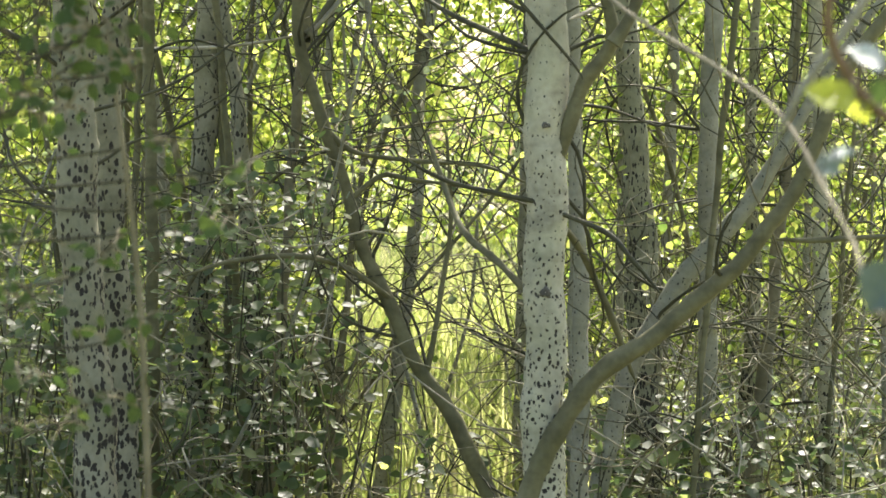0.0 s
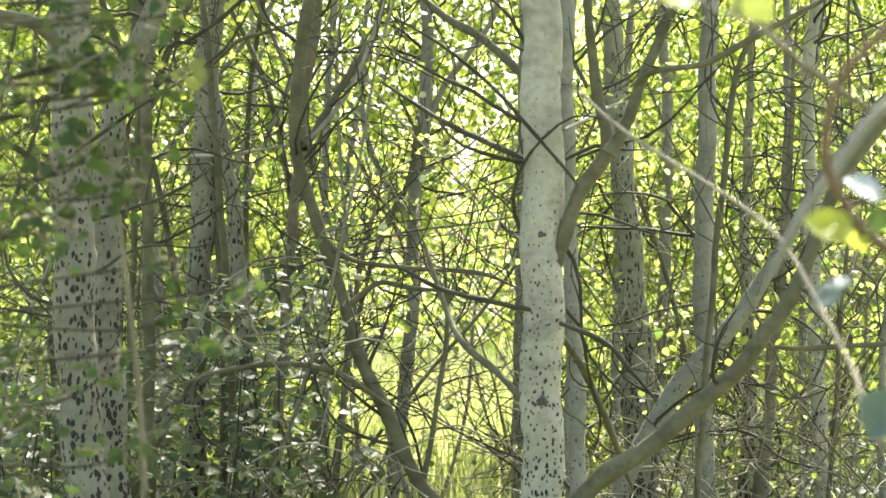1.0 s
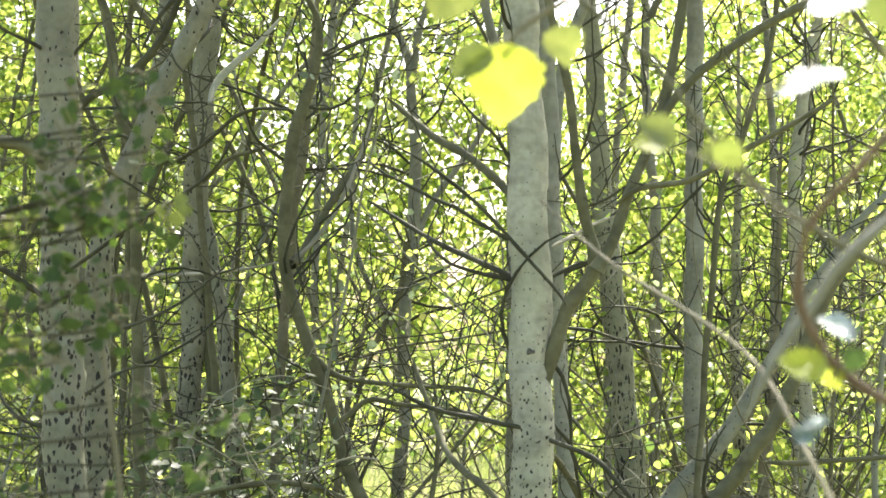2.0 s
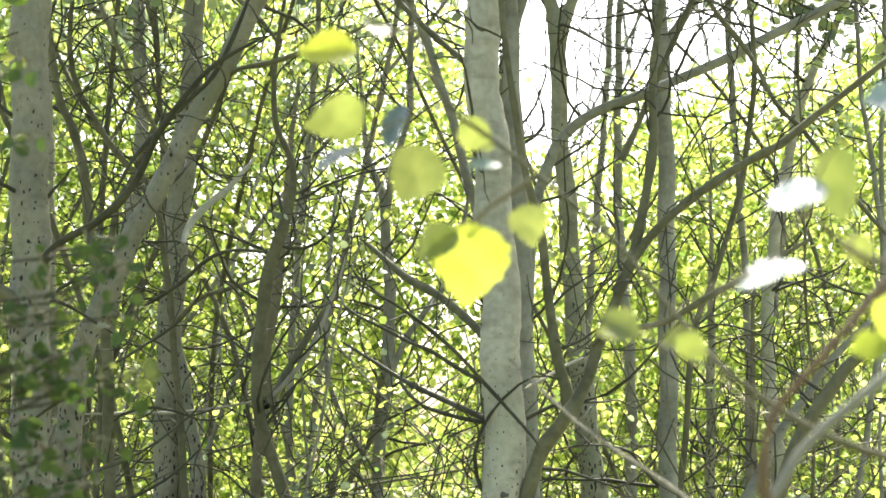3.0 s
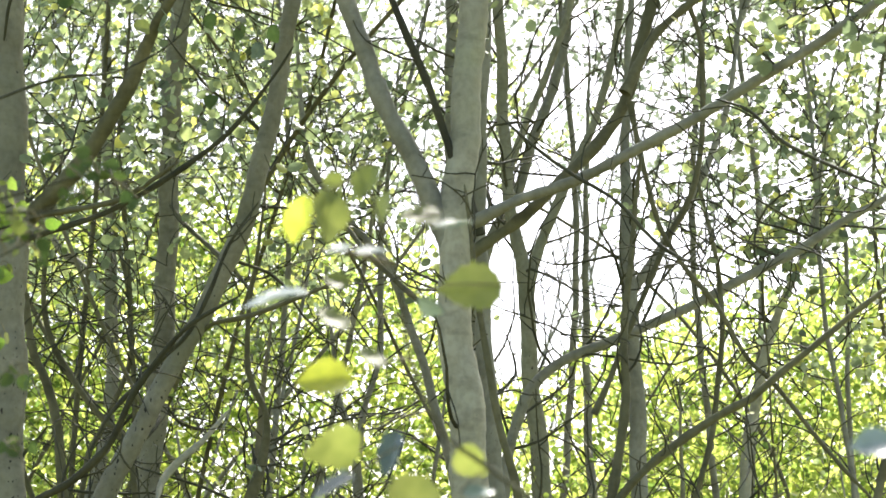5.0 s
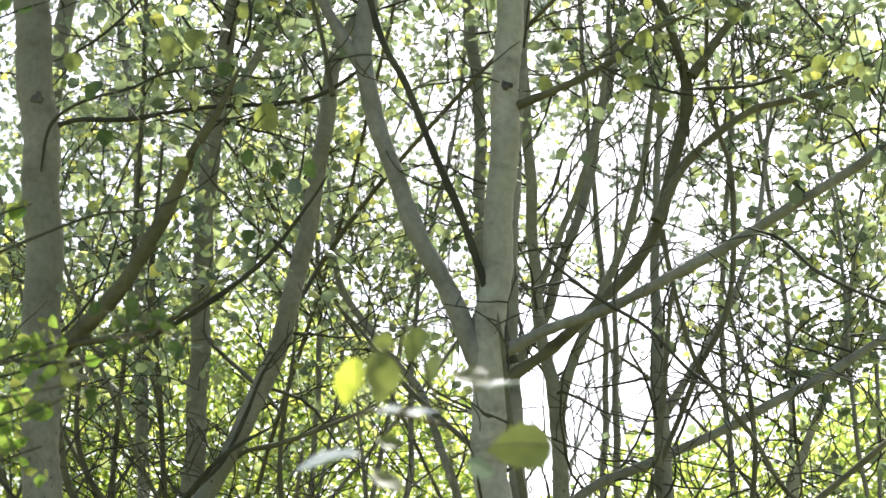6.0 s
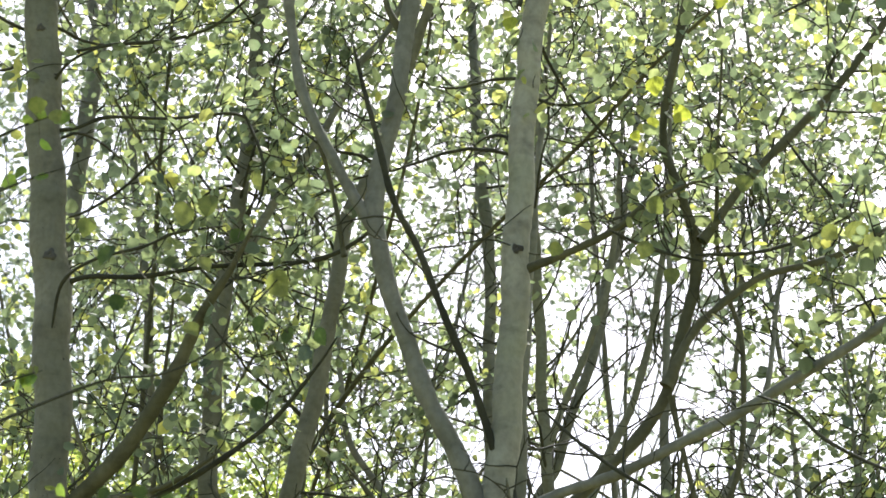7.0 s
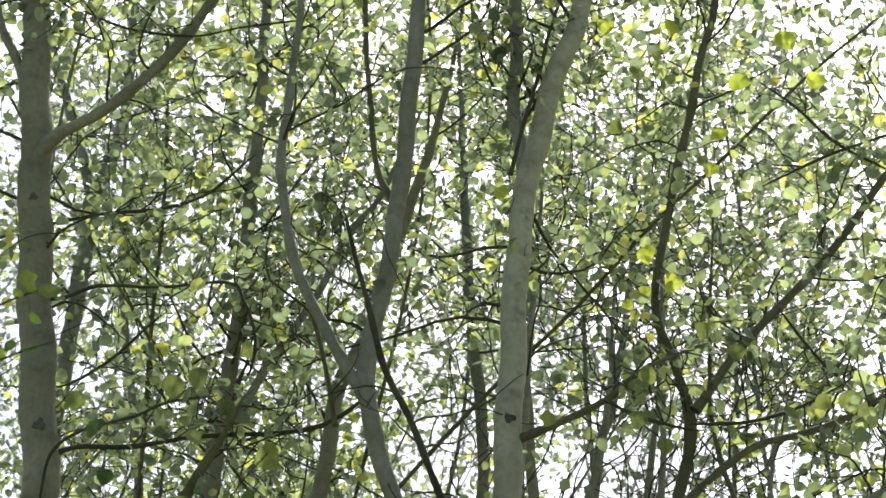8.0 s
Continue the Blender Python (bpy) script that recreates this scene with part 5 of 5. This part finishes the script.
KINDS = {"Y": LEAF_BACKLIT, "O": LEAF_OLIVE, "G": LEAF_FRESH, "S": LEAF_GLINT, "D": LEAF_DEEP, "T": LEAF_TEAL}
WORDS = {"Y": "bright yellow backlit leaf", "O": "olive-green leaf", "G": "fresh green leaf", "S": "glossy grey-green leaf, paled for sun glint", "D": "deep green leaf", "T": "blue-green leaf"}


def leaf_at(tree, x, y, z, size, way, tilt, kind, seed, twigs=()):
    """A leaf on a shoot: its centre, length, direction in the upright plane, and tilt about its length; a stalk joins it to the nearest twig."""
    ob = new("leaf", fine_leaf(seed, KINDS[kind]))
    ob.parent = tree
    turn = Matrix.Rotation(radians(90), 4, "X") @ Matrix.Rotation(radians(way - 90), 4, "Z") @ Matrix.Rotation(radians(tilt), 4, "Y")
    ob.matrix_basis = Matrix.Translation(Vector((x, y, z)) - tree.location) @ turn @ Matrix.Scale(size, 4)
    tagged(ob, WORDS[kind])
    if len(twigs):
        foot = Vector((x, y, z)) - Vector((math.cos(radians(way)), 0, math.sin(radians(way)))) * size * 0.49
        near = twigs[np.argmin(((twigs - np.array(foot)) ** 2).sum(1))]
        geo = Geo()
        sag = (np.array(foot) + near) / 2 + (0, 0, 0.006)
        line = curve([foot, sag, near], 0.01)
        geo.tube(line, np.full(len(line), 0.0011), 5)
        stalk = part("leaf_stalk", geo, BARK_TAN, tree)
        stalk.parent, stalk.matrix_parent_inverse = ob, ob.matrix_basis.inverted()


def shoot(tree, points, mat, rng, label=""):
    line = curve([(x, y, z, r / 1000) for x, y, z, r in points], 0.02)
    geo = Geo()
    geo.tube(line[:, :3], line[:, 3], 8, 0.03, rng)
    part("twig", geo, mat, tree, label)
    return line[:, :3]


def near_sapling():
    rng = np.random.default_rng(91)
    tree = thing("poplar_sapling", (0.80, 1.62, 0), "young poplar sapling with backlit yellow leaves on long shoots", "sapling")
    main = stem("trunk", tree, 1.62, [(0.80, -0.05, 16), (0.78, 0.8, 14), (0.74, 1.6, 12), (0.72, 2.3, 9), (0.70, 2.9, 4)], BARK_LIMB, rng)
    red = shoot(tree, [(0.745, 1.62, 1.50, 6), (0.55, 1.57, 1.52, 4.5), (0.43, 1.55, 1.555, 4.2), (0.355, 1.55, 1.586, 4), (0.321, 1.54, 1.617, 3.9), (0.300, 1.53, 1.653, 3.8), (0.299, 1.52, 1.69, 3)], BARK_RED, rng, "reddish-brown crooked twig")
    grey = shoot(tree, [(0.74, 1.62, 1.86, 6), (0.5, 1.6, 1.80, 5), (0.363, 1.60, 1.706, 4.4), (0.323, 1.60, 1.652, 4.2), (0.295, 1.60, 1.613, 4), (0.27, 1.6, 1.56, 2)], BARK_LIMB, rng)
    long = shoot(tree, [(0.76, 1.62, 1.30, 6), (0.52, 1.61, 1.36, 5), (0.372, 1.60, 1.420, 2.8), (0.374, 1.74, 1.473, 2.7), (0.369, 1.89, 1.531, 2.7), (0.365, 2.03, 1.581, 2.6), (0.355, 2.17, 1.619, 2.6), (0.312, 2.31, 1.664, 2.6), (0.243, 2.46, 1.721, 2.6), (0.202, 2.60, 1.770, 2.3), (0.15, 2.7, 1.83, 2)], BARK_TAN, rng, "long tan shoot")
    upper = shoot(tree, [(0.73, 1.62, 2.02, 6), (0.5, 1.5, 1.93, 5), (0.381, 1.45, 1.816, 3.8), (0.329, 1.44, 1.757, 3.6), (0.290, 1.45, 1.708, 3.4), (0.285, 1.47, 1.653, 3)], BARK_RED, rng, "reddish-brown crooked twig")
    spur = shoot(tree, [(0.40, 1.455, 1.835, 3), (0.355, 1.40, 1.828, 2.6), (0.329, 1.40, 1.845, 2.4), (0.307, 1.40, 1.862, 2.2), (0.281, 1.40, 1.822, 1.5)], BARK_TAN, rng)
    hang = shoot(tree, [(0.74, 1.62, 1.66, 5), (0.45, 1.66, 1.68, 4), (0.32, 1.69, 1.74, 3.4), (0.248, 1.70, 1.812, 3), (0.193, 1.71, 1.880, 2.7), (0.135, 1.73, 1.933, 2.6), (0.088, 1.74, 1.972, 2.4), (0.040, 1.75, 2.011, 2.2), (0.010, 1.75, 2.08, 2), (-0.004, 1.75, 2.163, 1.9), (-0.021, 1.75, 2.214, 1.7), (-0.039, 1.75, 2.276, 1.5)], BARK_DARK, rng, "long arching shoot hung with leaves")
    fork = shoot(tree, [(0.125, 1.735, 1.94, 3), (0.102, 1.75, 1.927, 3), (0.081, 1.75, 1.913, 2.6), (0.065, 1.75, 1.894, 2)], BARK_TAN, rng)
    side = shoot(tree, [(-0.006, 1.75, 2.175, 2.6), (-0.047, 1.75, 2.185, 2.4), (-0.085, 1.75, 2.190, 2.2), (-0.113, 1.75, 2.167, 1.6)], BARK_TAN, rng)
    twigs = np.concatenate([red, grey, long, upper, spur, hang, fork, side])
    seed = 500
    for y, rows in ((1.75, HANGING), (1.40, UPPER), (1.53, LOWER)):
        for x, z, size, way, tilt, kind in rows:
            seed += 1
            leaf_at(tree, x, y + rng.uniform(-0.02, 0.02), z, size, way, tilt, kind, seed, twigs)


HANGING = [
    (-0.101, 2.221, 0.052, 258, 48, "Y"),
    (-0.074, 2.222, 0.055, 268, -45, "O"),
    (-0.065, 2.190, 0.030, 190, 60, "S"),
    (-0.030, 2.186, 0.034, 5, -64, "S"),
    (0.029, 2.134, 0.030, 330, 58, "S"),
    (0.033, 1.874, 0.046, 220, 35, "O"),
    (-0.036, 2.256, 0.039, 250, 37, "O"),
    (-0.069, 2.264, 0.022, 300, 0, "O"),
    (-0.019, 2.236, 0.039, 260, 60, "O"),
    (0.020, 2.229, 0.042, 180, 46, "O"),
    (0.051, 2.219, 0.044, 10, -72, "S"),
    (0.068, 2.156, 0.067, 185, 25, "O"),
    (-0.124, 2.135, 0.069, 195, 70, "S"),
    (-0.064, 2.156, 0.028, 160, 42, "O"),
    (-0.066, 2.117, 0.038, 150, 53, "O"),
    (-0.030, 2.081, 0.033, 145, 54, "O"),
    (-0.075, 2.061, 0.057, 185, 38, "Y"),
    (-0.066, 1.992, 0.062, 200, -50, "O"),
    (-0.009, 1.990, 0.046, 255, 55, "T"),
    (-0.065, 1.957, 0.049, 210, 66, "T"),
    (0.011, 1.939, 0.059, 240, 0, "O"),
    (0.063, 1.856, 0.080, 265, 0, "Y"),
    (0.119, 1.894, 0.042, 280, 10, "O"),
    (0.070, 1.981, 0.039, 320, 36, "O"),
    (0.074, 1.949, 0.033, 0, -62, "S"),
]
UPPER = [
    (0.300, 1.874, 0.048, 200, 55, "S"),
    (0.336, 1.886, 0.062, 278, 66, "O"),
    (0.283, 1.814, 0.057, 200, 69, "S"),
    (0.374, 1.955, 0.038, 190, 41, "S"),
    (0.375, 1.785, 0.038, 260, 41, "Y"),
    (0.356, 1.763, 0.031, 200, 34, "Y"),
    (0.350, 1.836, 0.026, 270, 14, "O"),
    (0.374, 1.754, 0.023, 180, 48, "S"),
    (0.165, 1.775, 0.035, 150, 32, "O"),
    (0.223, 1.761, 0.028, 320, 40, "O"),
]
LOWER = [
    (0.301, 1.603, 0.041, 175, 43, "Y"),
    (0.332, 1.592, 0.020, 300, 0, "Y"),
    (0.334, 1.636, 0.037, 160, 52, "S"),
    (0.347, 1.608, 0.023, 250, 0, "D"),
    (0.310, 1.555, 0.026, 200, 72, "S"),
    (0.305, 1.547, 0.024, 30, -50, "S"),
    (0.349, 1.453, 0.046, 240, 15, "T"),
    (0.174, 1.779, 0.033, 180, 50, "Y"),
    (0.227, 1.774, 0.028, 200, 39, "O"),
]
near_sapling()


SPRAYS_LOW = [(-0.454, 1.689, 0.03, 8, "D"), (-0.481, 1.635, 0.025, 6, "D"), (-0.4, 1.635, 0.022, 8, "D"), (-0.538, 1.415, 0.035, 12, "D"), (-0.287, 1.445, 0.022, 8, "D"), (-0.4, 1.31, 0.03, 12, "D"), (-0.432, 1.406, 0.025, 7, "D"), (-0.447, 1.213, 0.05, 12, "D"), (-0.508, 2.072, 0.02, 5, "D"), (-0.413, 2.435, 0.03, 8, "D"), (-0.491, 2.356, 0.03, 7, "O"), (-0.4, 1.904, 0.025, 6, "D"), (-0.514, 2.176, 0.02, 5, "D")]
SPRAYS_MID = [(-0.556, 1.77, 0.03, 9, "D"), (-0.515, 1.757, 0.025, 7, "O"), (-0.493, 1.71, 0.02, 5, "D"), (-0.407, 1.754, 0.018, 6, "G"), (-0.369, 1.766, 0.018, 6, "D"), (-0.54, 1.59, 0.035, 12, "D"), (-0.481, 1.62, 0.018, 5, "O"), (-0.516, 1.346, 0.03, 10, "D"), (-0.337, 1.784, 0.02, 6, "O"), (-0.465, 1.787, 0.02, 6, "D"), (-0.258, 1.518, 0.016, 5, "D"), (-0.35, 1.487, 0.02, 5, "D"), (-0.53, 1.24, 0.03, 10, "D")]
SPRAYS_HIGH = [(-0.393, 1.907, 0.035, 10, "D"), (-0.448, 1.863, 0.03, 8, "D"), (-0.424, 1.799, 0.035, 10, "D"), (-0.348, 1.857, 0.025, 6, "D"), (-0.465, 1.77, 0.03, 9, "D"), (-0.439, 1.775, 0.025, 7, "D"), (-0.486, 1.674, 0.03, 9, "D"), (-0.408, 1.689, 0.025, 8, "D"), (-0.346, 1.541, 0.025, 6, "D"), (-0.496, 1.574, 0.03, 9, "D"), (-0.421, 1.81, 0.025, 7, "D"), (-0.485, 1.83, 0.025, 7, "D"), (-0.423, 2.434, 0.028, 12, "D"), (-0.497, 2.348, 0.025, 7, "D"), (-0.393, 1.939, 0.03, 8, "D")]


def side_sapling():
    """A small-leaved young tree at the edge of the view, with sprays of dull green leaves."""
    rng = np.random.default_rng(92)
    tree = thing("shrub_sapling", (-0.82, 2.45, 0), "small-leaved green sapling with thin leafy shoots", "sapling")
    stem("trunk", tree, 2.45, [(-0.82, -0.05, 14), (-0.80, 1.0, 12), (-0.78, 1.9, 9), (-0.74, 2.7, 5)], BARK_DARK, rng)
    shoot(tree, [(-0.345, 2.4, -0.02, 6), (-0.352, 2.4, 0.5, 5.6), (-0.358, 2.4, 1.0, 5), (-0.372, 2.4, 1.28, 4.4), (-0.392, 2.4, 1.46, 3.8), (-0.43, 2.4, 1.70, 2)], BARK_TAN, rng, "yellow-green upright shoot")
    seed = 700
    for n, (x, z, spread, count, kind) in enumerate(SPRAYS_LOW + SPRAYS_MID + SPRAYS_HIGH):
        drop = 0.10 + 0.05 * math.sin(n * 2.3)
        twig = shoot(tree, [(-0.79, 2.45, z - drop, 3.2), (-0.68, 2.43, z - 0.5 * drop, 2.6), (x - 0.05, 2.41, z - 0.02 - 0.02 * math.cos(n), 1.8), (x + 0.02, 2.4, z + 0.01, 1.0)], BARK_TWIG, rng)
        for _ in range(int(1.35 * count)):
            seed += 1
            leaf_at(tree, x + rng.normal(0, spread), 2.4 + rng.normal(0, 0.05), z + rng.normal(0, spread * 0.6), rng.uniform(0.012, 0.025), rng.uniform(160, 380), rng.uniform(10, 75), kind, seed, twig[-6:])


def edge_sapling():
    """A young poplar just outside the view that reaches in with a few bright leaf sprays."""
    rng = np.random.default_rng(93)
    tree = thing("poplar_sapling", (-1.15, 3.6, 0), "young poplar with fresh bright green leaf sprays", "sapling")
    stem("trunk", tree, 3.6, [(-1.15, -0.05, 20), (-1.15, 1.6, 17), (-1.18, 3.0, 12), (-1.20, 4.2, 6)], BARK_LIMB, rng)
    seed = 900
    for x, z, spread, count in ((-0.80, 2.69, 0.05, 26), (-0.745, 2.67, 0.03, 8), (-0.82, 2.57, 0.045, 18), (-0.81, 2.48, 0.04, 14), (-0.861, 3.559, 0.045, 10), (-0.85, 3.43, 0.03, 4), (-0.86, 2.98, 0.035, 8)):
        twig = shoot(tree, [(-1.16, 3.6, z - 0.15, 5), (-1.02, 3.6, z - 0.08, 4), (x - 0.03, 3.6, z - 0.01, 2.6), (x + 0.05, 3.6, z + 0.02, 1.4)], BARK_TWIG, rng)
        for _ in range(count):
            seed += 1
            leaf_at(tree, x + rng.normal(0, spread), 3.6 + rng.normal(0, 0.04), z + rng.normal(0, spread * 0.6), rng.uniform(0.022, 0.042), rng.uniform(160, 380), rng.uniform(0, 75), "O" if seed % 3 == 0 else "G", seed, twig[-8:])
    reach_leaves(tree, rng)


def reach_leaves(tree, rng):
    """Larger leaves on thin twigs that reach out over the path."""
    seed = 1100
    main = shoot(tree, [(-1.18, 3.62, 2.72, 5), (-1.02, 3.7, 2.86, 4.4), (-0.86, 3.8, 2.98, 3.8), (-0.72, 3.86, 3.06, 3.2), (-0.60, 3.9, 3.09, 2.6), (-0.48, 3.9, 3.16, 2), (-0.40, 3.9, 3.27, 1.2)], BARK_TWIG, rng)
    twigs = [main]
    for k, (dx, dz) in ((30, (0.10, 0.20)), (42, (0.02, 0.22)), (50, (0.16, 0.17)), (58, (0.14, -0.10))):
        x, y, z = main[min(k, len(main) - 2)]
        twigs.append(shoot(tree, [(x, y, z, 2), (x + 0.4 * dx + 0.02, y, z + 0.6 * dz, 1.6), (x + dx, y, z + dz, 1)], BARK_TWIG, rng))
    twigs = np.concatenate(twigs)
    for x, z, size, kind in OVERHANG:
        seed += 1
        leaf_at(tree, x, 3.9, z, size, rng.uniform(220, 320), rng.uniform(-40, 50), kind, seed, twigs)


OVERHANG = [(-0.584, 3.469, 0.060, "O"), (-0.528, 3.49, 0.055, "O"), (-0.357, 3.301, 0.070, "O"), (-0.72, 3.251, 0.042, "D"), (-0.751, 3.365, 0.058, "D"), (-0.296, 3.141, 0.042, "T"), (-0.398, 3.207, 0.043, "D"), (-0.548, 3.192, 0.043, "O"), (-0.80, 3.43, 0.050, "O"), (-0.335, 3.181, 0.044, "D"), (-0.529, 3.347, 0.044, "O"), (-0.26, 3.181, 0.045, "D"), (-0.42, 3.56, 0.045, "O"), (-0.461, 3.415, 0.042, "D"), (-0.393, 3.023, 0.038, "D")]
side_sapling()
edge_sapling()


# ---- yellow leaves in the crown ----
def yellow_sprays():
    """Leaves of the nearest crown: some coloured yellow for sun shining through, some olive."""
    rng = np.random.default_rng(95)
    limbs = np.concatenate([line for owner, _, line in STEMS if owner == CENTRAL])
    seed = 1200
    for x, z, size in BACKLIT_LEAVES:
        seed += 1
        leaf_at(CENTRAL, x, 4.85, z, size, rng.uniform(210, 330), rng.uniform(-35, 35), "Y", seed, limbs)
    for x, z, size in OLIVE_LEAVES:
        seed += 1
        leaf_at(CENTRAL, x, 4.6, z, size, rng.uniform(210, 330), rng.uniform(-55, 55), "O", seed, limbs)


BACKLIT_LEAVES = [(0.63, 4.27, 0.063), (0.70, 4.18, 0.062), (0.53, 5.04, 0.063), (0.93, 4.85, 0.073), (1.08, 5.00, 0.078), (1.16, 4.86, 0.067), (0.83, 4.55, 0.054), (0.21, 4.46, 0.053), (0.62, 4.15, 0.042), (0.57, 4.11, 0.036), (0.73, 5.04, 0.060), (0.86, 4.67, 0.068)]
OLIVE_LEAVES = [(0.589, 3.795, 0.055), (0.556, 3.668, 0.055), (0.626, 3.593, 0.05), (0.317, 3.663, 0.045), (1.127, 3.728, 0.07), (0.741, 3.926, 0.055), (0.827, 3.864, 0.055), (0.964, 3.693, 0.055), (1.054, 3.726, 0.05), (0.764, 4.448, 0.04), (0.52, 4.548, 0.05)]
yellow_sprays()


# ---- brambles ----
FLAT_LEAVES = []
for variant in range(6):
    lone = Geo()
    lone.leaves([(0, 0, 0)], 1.0, np.random.default_rng(60 + variant), flat=True)
    FLAT_LEAVES.append(lone.mesh("leaf", LEAF_SHRUB, smooth=False))


def bramble(x, y, z, seed, count=54):
    """A low shrub of arching canes with glossy level leaves that catch the sun."""
    rng = np.random.default_rng(seed)
    shrub = thing("bramble", (x, y, 0), "low bramble with arching canes and glossy leaves", "shrub", "brambles on the ground")
    for _ in range(6):
        turn = rng.uniform(0, 6.28)
        tip = np.array((x + 0.32 * np.cos(turn), y + 0.25 * np.sin(turn), z * rng.uniform(0.6, 1.0)))
        line = curve([(x + rng.normal(0, 0.05), y + rng.normal(0, 0.05), -0.03), (0.6 * x + 0.4 * tip[0], y, z * 0.8), (0.2 * x + 0.8 * tip[0], tip[1], z * 1.08), tip], 0.04)
        geo = Geo()
        geo.tube(line, np.linspace(0.005, 0.002, len(line)), 5)
        cane = part("cane", geo, BARK_TWIG if rng.random() < 0.6 else BARK_TAN, shrub)
        for _ in range(count // 6):
            at = line[rng.integers(len(line) // 3, len(line))] + rng.normal(0, 0.035, 3)
            leaf = new("leaf", FLAT_LEAVES[rng.integers(6)])
            leaf.parent = cane
            leaf.matrix_basis = Matrix.LocRotScale(Vector(at) - shrub.location, Euler((rng.normal(0, 0.12), rng.normal(0, 0.12), rng.uniform(-0.5, 0.5))), [rng.uniform(0.03, 0.062)] * 3)


for number, (x, z) in enumerate(((-0.53, 1.12), (-0.57, 0.72), (-0.73, 0.68), (-0.40, 0.95), (-0.62, 0.55), (-0.10, 0.60), (0.84, 0.66), (1.0, 0.62), (-1.33, 0.75), (-1.16, 0.72), (1.36, 0.62), (-0.97, 0.6), (-0.30, 0.78), (-0.46, 0.8), (0.55, 0.62), (-1.42, 0.95))):
    bramble(x, 6.3 + 0.25 * math.sin(number * 2.1), z, 1300 + number)
